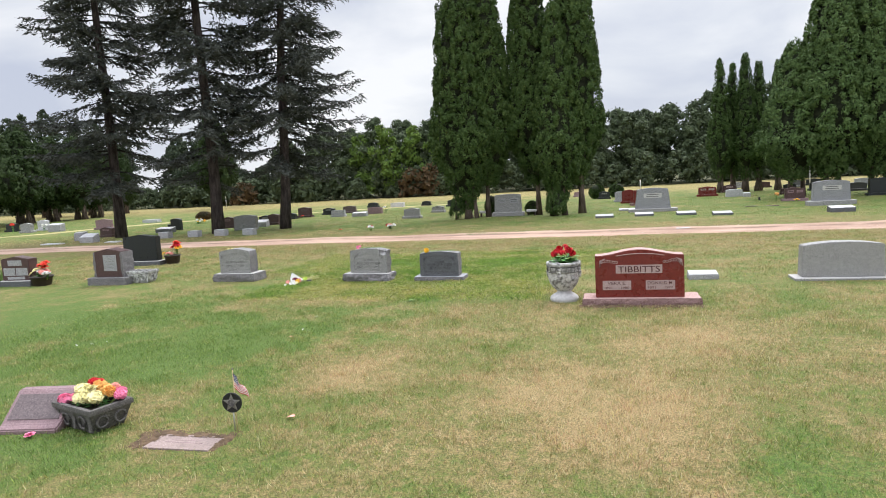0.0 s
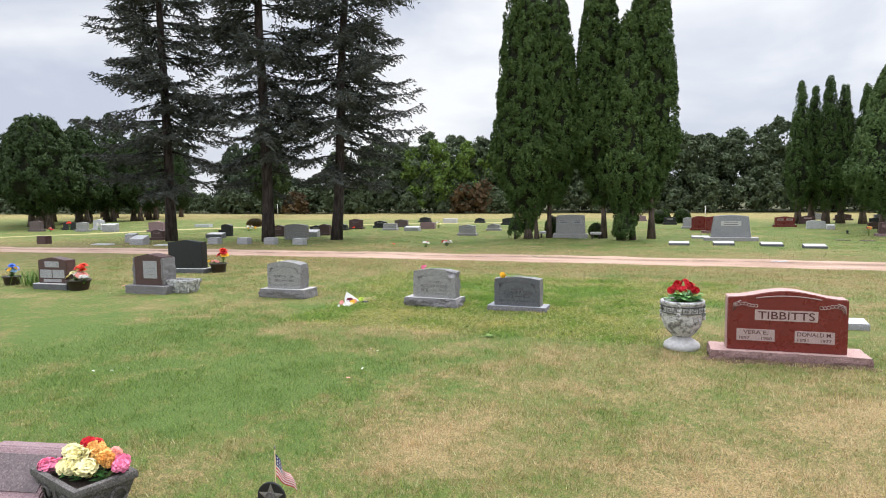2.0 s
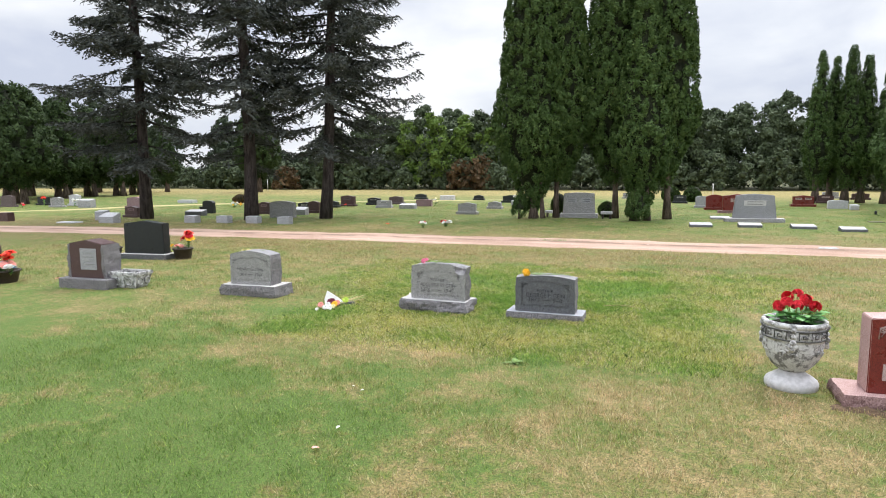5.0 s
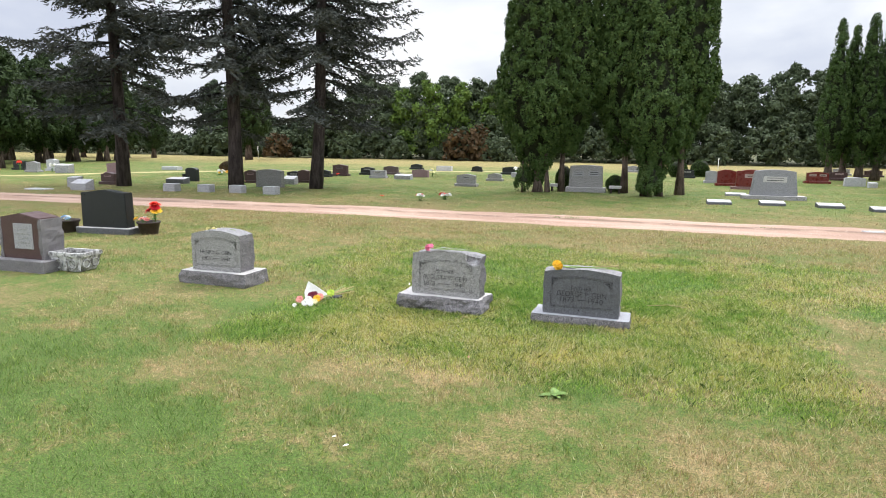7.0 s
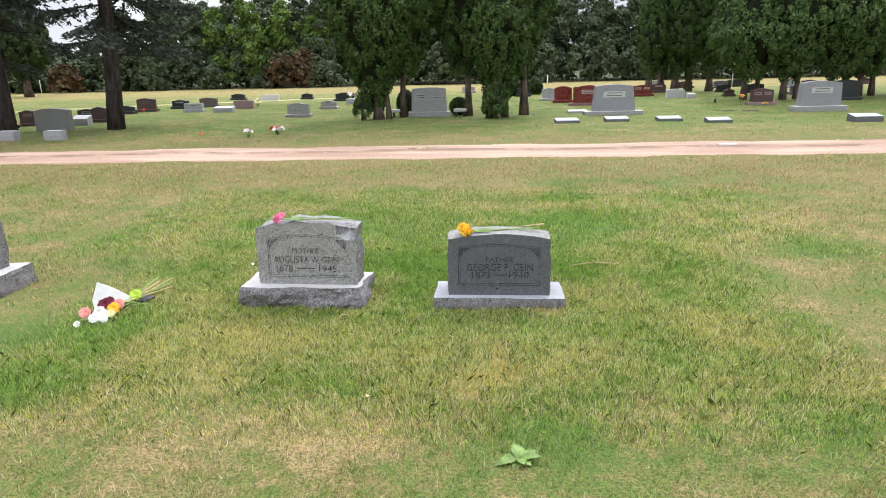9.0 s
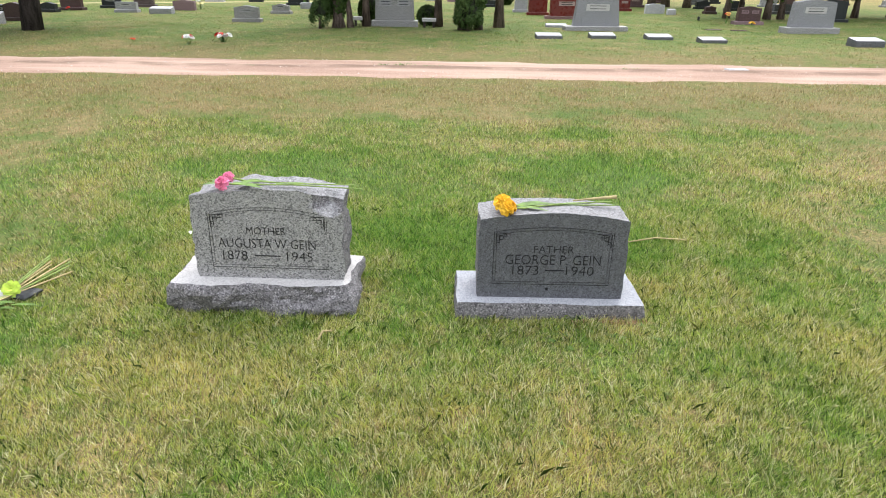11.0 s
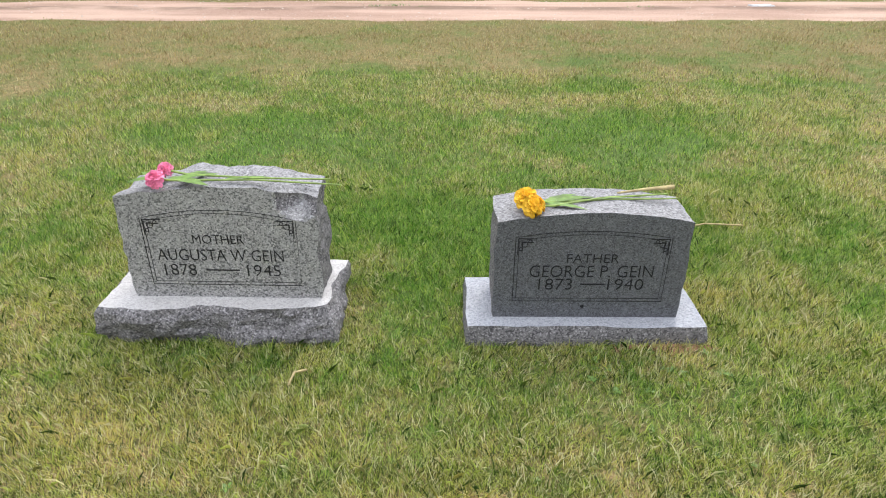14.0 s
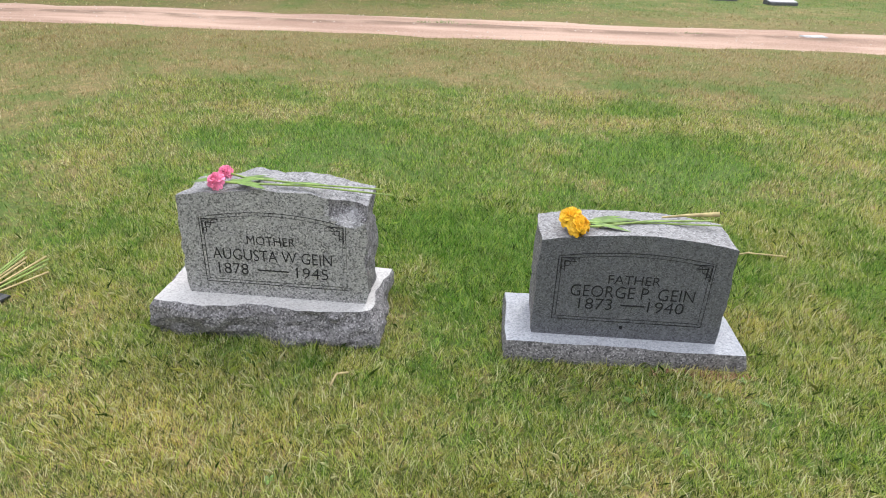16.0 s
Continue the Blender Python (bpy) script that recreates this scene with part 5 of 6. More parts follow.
# foreground graves
trough(-3.545, 3.37, 0.47, 0.30, 0.175, -16, "dark weathered concrete planter with ring ornaments in grass", "planter")
pf = thing("flower_bouquet", "bunch of cream, orange, pink and red artificial carnations in a planter", "flowers", -3.545, 3.38, ground_at(-3.5, 3.34) + 0.125)
pf.scale = (1.0, 1.0, 0.78)
rp = random.Random(17)
for hx, hy, hz, hr, col in ((-0.180, -0.060, 0.086, 0.062, "pink_petal"), (-0.136, -0.020, 0.077, 0.056, "pink_petal"), (-0.091, 0.030, 0.133, 0.073, "cream_petal"), (-0.147, 0.050, 0.129, 0.062, "cream_petal"), (-0.024, -0.060, 0.107, 0.084, "cream_petal"),
                           (0.066, -0.050, 0.103, 0.078, "cream_petal"), (0.010, 0.000, 0.138, 0.073, "cream_petal"), (0.044, 0.050, 0.150, 0.067, "orange_petal"), (0.111, 0.030, 0.142, 0.062, "orange_petal"), (-0.012, 0.080, 0.159, 0.062, "orange_petal"),
                           (0.156, 0.010, 0.133, 0.056, "orange_petal"), (-0.068, 0.090, 0.176, 0.056, "red_petal"), (-0.035, 0.100, 0.172, 0.050, "red_petal"), (0.200, 0.040, 0.129, 0.056, "pink_petal"), (0.223, 0.010, 0.116, 0.056, "pink_petal"), (0.122, 0.070, 0.150, 0.050, "salmon_petal")):
    part("stem", tube([(hx * 0.4, hy * 0.4, -0.01), (hx, hy, hz)], 0.004, 5), M["stem"], pf)
    fl = bmesh.new()
    for k in range(6):
        v = Vector((rp.gauss(0, 1), rp.gauss(-0.3, 1), rp.gauss(0.7, 0.7))).normalized()
        blossom(hr * 0.66, rp, 3, 7, fl, Vector((hx, hy, hz)) + v * hr * 0.30, v)
    part("blossom", fl, M[col], pf)
lf = bmesh.new()
for k in range(40):
    a = rp.uniform(0, 6.28)
    leaf(lf, (rp.uniform(-0.15, 0.15), rp.uniform(-0.07, 0.07), rp.uniform(0.01, 0.09)), (math.cos(a), math.sin(a), rp.uniform(0, 0.8)), rp.uniform(0.05, 0.09), 0.03, 0.3)
part("leaf", lf, M["silk_leaf"], pf)


def slant_marker(x, y, rz):
    ob = thing("slant_marker", "rose granite slant grave marker with polished worn face", "grave marker", x, y, rz=rz)
    bm = bmesh.new()
    prof = [(-0.20, -0.03), (-0.20, 0.03), (-0.15, 0.05), (0.06, 0.225), (0.13, 0.225), (0.15, 0.205), (0.15, -0.03)]
    a = [bm.verts.new((-0.215, py, pz)) for py, pz in prof]
    b = [bm.verts.new((0.215, py, pz)) for py, pz in prof]
    bm.faces.new(a)
    bm.faces.new(b[::-1])
    for i in range(len(prof)):
        j = (i + 1) % len(prof)
        bm.faces.new((a[j], a[i], b[i], b[j]))
    bmesh.ops.recalc_face_normals(bm, faces=bm.faces[:])
    bmesh.ops.bevel(bm, geom=[e for e in bm.edges if e.calc_face_angle(0) > 0.3], offset=0.008, segments=2, affect="EDGES")
    part("body", bm, M["rose"], ob)
    ang = math.atan2(0.175, 0.21)
    p = block(0.37, 0.20, 0.006, 0.002)
    bmesh.ops.transform(p, matrix=Matrix.Translation((0, -0.046, 0.1345)) @ Matrix.Rotation(ang, 4, "X"), verts=p.verts[:])
    part("polished_face", p, M["rose_dark"], ob, "streaked polished rose granite face")


slant_marker(-3.94, 3.34, 12)
slant_marker(-5.45, 3.53, 12)

fm = thing("flush_marker", "pinkish weathered flush grave marker set in bare earth", "grave marker", -2.66, 3.17, rz=3)
part("slab", rough_stone(0.45, 0.20, 0.05, "flat", 0, 0.003, 0.03, 44, "xyYz", -0.040, bulge=0.0), M["flush"], fm)
for q, (uw, uz) in enumerate(((0.20, 0.022), (0.26, -0.008))):
    part("unread_line", block(uw, 0.005, 0.002, 0, 0.0095, 1, 0.0, uz), M["rose"], fm)
part("earth_border", earth_patch(-0.40, 0.34, -0.135, 0.235, 3.0, (0.215, 0.09)), M["earth"], fm, "crumbled bare brown earth round the slab")


def veteran_marker(x, y):
    ob = thing("veteran_grave_marker", "round black medallion with metal star on a steel stake", "grave marker", x, y, rz=8)
    part("stake", tube([(0, 0.006, -0.05), (0, 0.006, 0.20)], 0.005, 6), M["metal"], ob)
    bm = bmesh.new()
    bmesh.ops.create_cone(bm, cap_ends=True, segments=36, radius1=0.066, radius2=0.066, depth=0.012)
    bmesh.ops.transform(bm, matrix=Matrix.Translation((0, 0, 0.195)) @ Matrix.Rotation(math.pi / 2, 4, "X"), verts=bm.verts[:])
    bmesh.ops.bevel(bm, geom=[e for e in bm.edges if e.calc_face_angle(0) > 0.5], offset=0.003, segments=1, affect="EDGES")
    disc = part("medallion", bm, M["medal"], ob)
    st = bmesh.new()
    pts = [(math.sin(k * math.pi / 5) * (0.062 if k % 2 == 0 else 0.027), math.cos(k * math.pi / 5) * (0.062 if k % 2 == 0 else 0.027)) for k in range(10)]
    mid = st.verts.new((0, -0.0125, 0.195))
    vs = [st.verts.new((px, -0.0068, 0.195 + pz)) for px, pz in pts]
    for k in range(10):
        st.faces.new((mid, vs[(k + 1) % 10], vs[k]))
    part("star", st, M["star"], disc, "dull metal five-pointed star")
    part("seal", tube([(0, -0.009, 0.195), (0, -0.014, 0.195)], [0.026, 0.024], 20), M["planter"], disc, "dark embossed round seal")
    fl = thing("small_flag", "small striped flag with blue canton on a thin wooden stick", "flag", x + 0.012, y + 0.012, rz=4)
    part("stick", tube([(0, 0, -0.04), (0.004, 0, 0.41)], 0.0026, 6), M["wood"], fl)
    part("finial", tube([(0.004, 0, 0.405), (0.004, 0, 0.414), (0.004, 0, 0.424)], [0.004, 0.0045, 0.001], 6), M["star"], fl)
    cloth = bmesh.new()
    rows, cols = 13, 16
    grid = []
    for r in range(rows + 1):
        line = []
        for c in range(cols + 1):
            u, v = c / cols, r / rows
            px = 0.006 + u * 0.085 * (0.72 + 0.28 * v) + 0.012 * math.sin(v * 2.0) * u
            pz = 0.385 - v * 0.10 - u * 0.085 * (1 - 0.25 * v)
            py = 0.014 * math.sin(u * 7 + v * 2.2) * (0.25 + u)
            line.append(cloth.verts.new((px, py, pz)))
        grid.append(line)
    for r in range(rows):
        for c in range(cols):
            f = cloth.faces.new((grid[r][c], grid[r][c + 1], grid[r + 1][c + 1], grid[r + 1][c]))
            blue = r < 7 and c < 7
            f.material_index = 2 if blue else (0 if r % 2 == 0 else 1)
            if blue and r % 2 == 1 and c % 2 == 1:
                f.material_index = 1
    part("cloth", cloth, [M["f_red"], M["f_white"], M["f_blue"]], fl, "striped cloth with blue canton hanging limp")


veteran_marker(-2.445, 3.38)

# row to the west of the family stones
g1 = headstone(-8.75, 9.12, 0.56, 0.63, "mahogany", "mahogany granite headstone with rough sides and pale panel", "peak", 1.42, 0.26, 0.05, 1.0, None, 1, 2, "pitched", 0.13, "row of headstones")
part("name_panel", block(0.27, 0.006, 0.28, 0.002, 0.24, 1, 0.04, -0.132), M["grey_pale"], g1, "pale rectangular lettered panel")
for q in range(4):
    part("unread_line", block(0.18 - 0.03 * (q % 2), 0.003, 0.014, 0, 0.30 + q * 0.05, 1, 0.04, -0.1362), M["grey"], g1)
for sx in (-1, 1):
    part("pitched_side", rough_stone(0.03, 0.26, 0.44, "flat", 0, 0.014, 0.03, 50 + sx, "xyY", 0.129, 0, 0, 0.006), M["pitched"], g1).location.x = sx * 0.285
trough(-8.25, 9.22, 0.46, 0.30, 0.21, 4, "pale weathered empty concrete planter with scroll relief", "urn", 2)
pot_flowers(-9.22, 9.0, None, 0.08, 0.16, ("salmon_petal", "cream_petal"), "withered dry flowers beside a headstone base", 61, 3, 0.02)
g2 = headstone(-10.70, 8.95, 0.60, 0.54, "mahogany", "dark granite headstone with two pale lettered panels", "peak", 1.2, 0.2, 0.05, 1.0, None, 1, 4, "grey_blue", 0.1, "row of headstones")
for w, h, px, pz in ((0.30, 0.10, 0, 0.37), (0.25, 0.14, -0.135, 0.19), (0.25, 0.14, 0.135, 0.19), (0.38, 0.05, 0, 0.12)):
    part("name_panel", block(w, 0.006, h, 0.002, pz, 1, px, -0.102), M["grey_pale"], g2, "pale panel with unreadable lines")


def tub(x, y, r, h, label, mat="plastic_pot"):
    ob = thing("flower_pot", label, "pot", x, y, group="dark flower pots")
    part("pot", lathe([(r * 0.72, -0.01), (r * 0.78, 0.01), (r * 0.95, h * 0.85), (r * 1.04, h * 0.87), (r * 1.04, h), (r * 0.93, h), (r * 0.9, h * 0.8), (0, h * 0.78)], 20), M[mat], ob)
    return ob


tub(-10.22, 8.95, 0.19, 0.17, "dark brown plastic pot of flowers beside a headstone")
pot_flowers(-10.25, 8.93, ground_at(-10.2, 8.9) + 0.13, 0.17, 0.20, ("salmon_petal", "cream_petal", "white_petal", "salmon_petal"), "peach and cream artificial flowers in a dark pot", 62, 10, 0.055)
pot_flowers(-10.14, 8.95, ground_at(-10.2, 8.9) + 0.2, 0.09, 0.24, ("scarlet_petal", "scarlet_petal", "orange_petal"), "scarlet and orange artificial flowers in a dark pot", 63, 6, 0.07)
pot_flowers(-10.04, 8.9, ground_at(-10.2, 8.9) + 0.12, 0.07, 0.14, ("blue_petal", "white_petal"), "pale blue artificial flowers in a dark pot", 64, 5, 0.05)
headstone(-10.38, 11.68, 0.82, 0.68, "black", "large polished black granite headstone, blank back", "serpentine", 1.18, 0.18, 0.04, 0.98, None, 1, 6, "grey_blue", 0.1, "row of headstones")
tub(-9.72, 11.82, 0.17, 0.2, "dark brown plastic pot beside a black headstone")
tub(-11.02, 11.5, 0.17, 0.2, "dark brown plastic pot at a black headstone's end")
pot_flowers(-9.80, 11.8, ground_at(-9.8, 11.8) + 0.16, 0.13, 0.12, ("salmon_petal", "white_petal", "yellow_petal"), "faded mixed artificial flowers in a dark pot", 65, 6, 0.045)
pot_flowers(-9.62, 11.85, ground_at(-9.7, 11.8) + 0.17, 0.09, 0.36, ("scarlet_petal", "red_petal", "scarlet_petal", "yellow_petal"), "tall scarlet and yellow artificial flowers in a dark pot", 66, 8, 0.075)
pot_flowers(-11.02, 11.5, ground_at(-11, 11.5) + 0.16, 0.08, 0.12, ("blue_petal", "white_petal"), "pale blue artificial flowers in a dark pot", 67, 5, 0.045)

hb = thing("tall_grass_clump", "clump of tall uncut green grass beside a headstone", "grass", -11.35, 9.05, group="uncut clumps")
cb = bmesh.new()
rg = random.Random(71)
for k in range(150):
    a = rg.uniform(0, 6.28)
    leaf(cb, (rg.gauss(0, 0.13), rg.gauss(0, 0.10), 0), (math.cos(a) * 0.5, math.sin(a) * 0.5, rg.uniform(0.8, 1.6)), rg.uniform(0.2, 0.42), 0.014, 0.15, 3)
part("blades", cb, M["green_leaf"], hb)

tub(-11.95, 9.05, 0.15, 0.16, "dark plastic pot of blue flowers beyond tall grass")
pot_flowers(-11.95, 9.05, ground_at(-11.9, 9.0) + 0.12, 0.14, 0.24, ("royal_petal", "blue_petal", "yellow_petal", "royal_petal"), "blue and yellow artificial flowers in a dark pot", 68, 10, 0.05)

# east side
headstone(2.56, 8.95, 0.93, 0.47, "grey", "wide blue-grey granite headstone, plain back", "arch", 1.2, 0.2, 0.04, 0.97, None, 1, 2, "grey", 0.03, "row of headstones")
small_marker("low_marker", 0.96, 9.08, 0.36, 0.18, 0.085, "low pale granite marker lying in grass", "grey_pale", 3)

# across the track, east
c1 = headstone(-4.7, 26.0, 1.12, 0.90, "grey", "grey granite family headstone between evergreen shrubs", "arch", 1.18, 0.22, 0.03, 0.95, "grey_pale", 2, 3, "grey", 0.16, "large grey headstones")
w1 = headstone(0.95, 25.6, 1.30, 0.90, "grey_mid", "large grey granite headstone with flared foot and pale nameplate", "arch", 1.36, 0.24, 0.05, 0.86, "sawn", 1, 3, "grey", 0.12, "large grey headstones")
x1 = headstone(7.0, 25.7, 1.22, 0.88, "grey_mid", "large pale grey granite headstone on broad base", "arch", 1.25, 0.26, 0.06, 0.93, "sawn", 1, 3, "grey", 0.16, "large grey headstones")
for mx, my, mw in ((-0.75, 22.8, 0.60), (0.57, 22.95, 0.60), (1.92, 22.9, 0.60), (2.97, 22.25, 0.58), (6.2, 21.7, 0.66)):
    small_marker("low_marker", mx, my, mw, 0.34, 0.095 if mx < 5 else 0.16, "low granite marker with pale sawn top in a row", "grey_blue", 3, 0.05)
small_marker("low_marker", 0.0, 26.5, 0.6, 0.3, 0.08, "low pale granite marker near a large headstone", "grey_pale", 2)
for px_, py_ in ((4.5, 26.2), (5.2, 26.1)):
    small_marker("flush_plate", px_, py_, 0.4, 0.22, 0.02, "dark flush bronze plate in the grass", "mahogany", 2, 0.0)
headstone(0.85, 30.0, 1.1, 0.73, "red", "red granite headstone with frosted name panel", "serpentine", 1.3, 0.2, 0.06, 1, "frosted", 1, 2, "red_rough")
headstone(0.12, 31.9, 0.68, 0.64, "red", "dark red granite headstone with rounded top", "arch", 1.2, 0.2, 0.08, 1, None, 1, 2)
headstone(-0.32, 33.6, 0.5, 0.52, "grey_pale", "pale grey headstone beside a red one", "arch", 1.25, 0.2, 0.05, 1, None, 1, 2)
headstone(-1.2, 37.1, 0.6, 0.42, "black", "small black headstone before round shrubs", "serpentine", 1.2, 0.2, 0.05, 1, "grey", 1, 2)
headstone(4.0, 35.4, 0.85, 0.5, "red", "red granite headstone with pale panels near far trees", "serpentine", 1.2, 0.2, 0.05, 1, "frosted", 2, 2)
headstone(5.5, 38.6, 0.7, 0.42, "mahogany", "dark reddish headstone between tree trunks", "serpentine", 1.2, 0.2, 0.05, 1, "frosted", 1, 2)
headstone(5.05, 33.9, 0.75, 0.36, "white_stone", "low white marble headstone on open lawn", "arch", 0, 0.25, 0.03, 0.97)
small_marker("low_marker", 5.5, 33.2, 0.3, 0.2, 0.2, "small white marble marker", "white_stone", 2)
headstone(6.5, 28.6, 0.72, 0.55, "mahogany", "brown granite headstone with lettered panels and flowers", "serpentine", 1.3, 0.2, 0.05, 1, "rose", 2, 2, "rose")
pot_flowers(6.5, 28.25, None, 0.1, 0.12, ("yellow_petal", "yellow_petal"), "small yellow flowers at a headstone's foot", 72, 4, 0.04)
pot_flowers(5.85, 28.7, None, 0.08, 0.45, ("scarlet_petal", "orange_petal"), "tall scarlet flowers beside a headstone", 73, 6, 0.06)
for hx, hy, hw, hh, hm, hl in ((7.3, 34.0, 0.4, 0.3, "mahogany", "small brown headstone on far lawn"), (8.3, 37.6, 0.6, 0.36, "black", "black headstone on far lawn"), (9.4, 36.7, 0.75, 0.42, "black", "wide black headstone below cedars"),
                             (8.0, 42.9, 0.8, 0.36, "mahogany", "dark headstone near the far field"), (10.5, 34.6, 0.85, 0.4, "grey_blue", "grey headstone in cedar shade"), (10.15, 30.4, 0.95, 0.72, "black", "tall dark headstone beside cedars"),
                             (9.6, 41.9, 0.7, 0.4, "grey_blue", "dark grey headstone near the far field"), (6.9, 44.5, 0.8, 0.38, "grey", "grey headstone near the far field"), (10.9, 43.5, 0.8, 0.4, "black", "black headstone near the far field"),
                             (17.8, 43.3, 0.6, 0.32, "mahogany", "brown headstone near the far field"), (19.5, 42.0, 0.7, 0.36, "grey", "grey headstone near the far field"), (-2.9, 41.5, 0.6, 0.34, "rose", "rosy headstone near the far field"), (-4.0, 42.5, 0.7, 0.36, "grey", "grey headstone near the far field"),
                             (12.6, 40.5, 0.8, 0.4, "grey_pale", "pale headstone near the far field"), (14.0, 41.5, 0.7, 0.36, "mahogany", "brown headstone near the far field")):
    headstone(hx, hy, hw, hh, hm, hl, "serpentine", 1.2, 0.2, 0.04, 1.0, None, 1, random.Random(int(hx * 10)).uniform(-4, 6))


def white_post(x, y, h, label):
    ob = thing("marker_post", label, "post", x, y, group="thin white posts")
    part("pole", tube([(0, 0, -0.05), (0, 0, h)], 0.025, 8), M["f_white"], ob)
    part("cap", block(0.09, 0.04, 0.10, 0.008, h - 0.02), M["f_white"], ob)


white_post(1.0, 49.5, 0.65, "thin white post at the dry field's edge")
white_post(10.6, 43.0, 1.25, "tall thin white post at the dry field's edge")
white_post(-36.5, 52.5, 1.0, "thin white post near far bushes")


def stone_bench(x, y, rz, label):
    ob = thing("stone_planter", label, "planter", x, y, rz=rz, group="planters beside the grey stone")
    part("box", block(0.4, 0.22, 0.09, 0.01, 0.16), M["urn_foot"], ob)
    part("foot", block(0.06, 0.16, 0.17, 0.006, -0.005, 1, -0.13), M["plastic_pot"], ob)
    part("foot", block(0.06, 0.16, 0.17, 0.006, -0.005, 1, 0.13), M["plastic_pot"], ob)


stone_bench(-5.68, 25.85, 3, "pale box planter on dark feet beside a grey headstone")
stone_bench(-3.72, 25.85, 3, "pale box planter on dark feet beside evergreen shrub")
bd = thing("dark_ornament", "small dark bird-shaped lawn ornament", "ornament", 5.5, 30.2)
part("figure", lathe([(0.05, -0.01), (0.055, 0.02), (0.03, 0.05), (0.05, 0.09), (0.03, 0.13), (0.0, 0.14)], 12), M["medal"], bd)

# across the track, west
headstone(-15.2, 23.1, 1.0, 0.62, "grey", "wide grey granite headstone between spruce trunks", "arch", 0, 0.24, 0.06, 0.97, None, 1, 3)
for mx, my in ((-16.45, 19.75), (-15.25, 19.85), (-14.3, 20.1), (-13.15, 20.15)):
    small_marker("block_marker", mx, my, 0.41, 0.26, 0.23, "low pale granite block marker in a row", "grey_pale", 3, 0.0, "row of block markers")
for hx, hy, hw, hh, hm, hl, hp in ((-17.4, 25.1, 0.55, 0.5, "mahogany", "brown headstone behind spruce trunks", "rose"), (-16.35, 26.5, 0.6, 0.42, "black", "black headstone behind a grey one", "grey"), (-15.6, 26.0, 0.5, 0.5, "mahogany", "dark brown headstone by a spruce trunk", None),
                                 (-16.9, 29.9, 0.5, 0.32, "black", "small black headstone by a spruce trunk", None), (-16.7, 31.0, 0.74, 0.54, "mahogany", "brown granite headstone with rough top", "rose_dark"), (-16.0, 32.5, 0.68, 0.38, "black", "black headstone with pale panel", "grey"),
                                 (-15.2, 33.5, 0.75, 0.42, "rose_dark", "rosy brown headstone on far lawn", None), (-16.2, 39.5, 0.7, 0.32, "black", "black headstone on far lawn", None), (-12.2, 38.6, 0.55, 0.3, "black", "small black headstone on far lawn", None),
                                 (-9.1, 30.7, 0.6, 0.33, "grey", "grey headstone with paler panel", "grey_pale"), (-9.2, 26.9, 0.72, 0.46, "grey", "grey headstone with polished face on pale base", "grey_pale"), (-9.7, 36.3, 0.9, 0.4, "black", "wide black headstone with white flowers", None),
                                 (-20.75, 21.5, 0.6, 0.42, "mahogany", "dark brown headstone with pale panel by a spruce", "rose"), (-26.6, 27.4, 0.9, 0.54, "rose", "rose granite headstone with flowers behind", None), (-31.8, 28.4, 0.65, 0.6, "white_stone", "white marble headstone far off", None),
                                 (-34.4, 26.6, 0.85, 0.6, "rose_dark", "rosy brown headstone far off with flowers", None), (-31.4, 27.0, 0.75, 0.52, "grey", "grey headstone far off", None), (-34.1, 28.4, 0.75, 0.48, "black", "black headstone far off with red flowers", None), (-28.7, 29.6, 0.8, 0.42, "rose", "pinkish low headstone far off", None)):
    headstone(hx, hy, hw, hh, hm, hl, "serpentine", 1.18, 0.2, 0.05, 1.0, hp, 1, random.Random(int(hx * 10)).uniform(-2, 6))
headstone(-14.4, 30.3, 0.72, 0.34, "grey_pale", "pale low headstone with dark ends", "flat", 1.1, 0.2, 0.0, 1.0, "sawn", 1, 3)
headstone(-13.0, 31.9, 0.8, 0.35, "rose", "pale pinkish headstone on far lawn", "arch", 0, 0.2, 0.03)
small_marker("block_marker", -15.55, 24.9, 0.5, 0.3, 0.26, "pale slanted granite marker beside a grey headstone", "grey_pale", 4, 0.1)
small_marker("block_marker", -13.0, 29.85, 0.74, 0.34, 0.2, "low blue-grey granite marker on far lawn", "grey_pale", 3, 0.05)
small_marker("block_marker", -14.0, 38.2, 0.84, 0.34, 0.28, "low white marker on far lawn", "white_stone", 3, 0.0)
small_marker("block_marker", -8.7, 33.8, 0.75, 0.34, 0.22, "low pale grey marker on far lawn", "grey_pale", 3, 0.0)
small_marker("block_marker", -19.0, 18.8, 0.58, 0.32, 0.27, "pale blue-grey slant headstone beyond the track", "grey_pale", 3, 0.12)
small_marker("block_marker", -20.3, 19.7, 0.38, 0.26, 0.33, "pale grey headstone with rounded top beyond the track", "grey_pale", 6, 0.04)
small_marker("block_marker", -19.2, 23.1, 0.75, 0.36, 0.20, "low wide grey granite marker", "grey_blue", 4, 0.06)
small_marker("block_marker", -29.5, 27.1, 0.8, 0.34, 0.40, "pale blue-grey headstone far off", "grey_pale", 3, 0.06)
small_marker("block_marker", -23.1, 18.3, 0.42, 0.26, 0.3, "small brown rough marker beyond the track", "mahogany", 3, 0.0)
small_marker("block_marker", -27.6, 32.1, 1.0, 0.4, 0.18, "low white marker with flowers far off", "white_stone", 3, 0.0)
small_marker("flush_plate", -20.3, 18.4, 0.75, 0.35, 0.035, "flush white marker slab in the grass", "white_stone", 3, 0.0)
small_marker("flush_plate", -17.7, 18.55, 0.5, 0.3, 0.035, "flush white marker slab in short grass", "white_stone", 3, 0.0)
hs = thing("black_headstone", "tall narrow black headstone with dark ornament beside it", "headstone", -19.9, 24.7, rz=4)
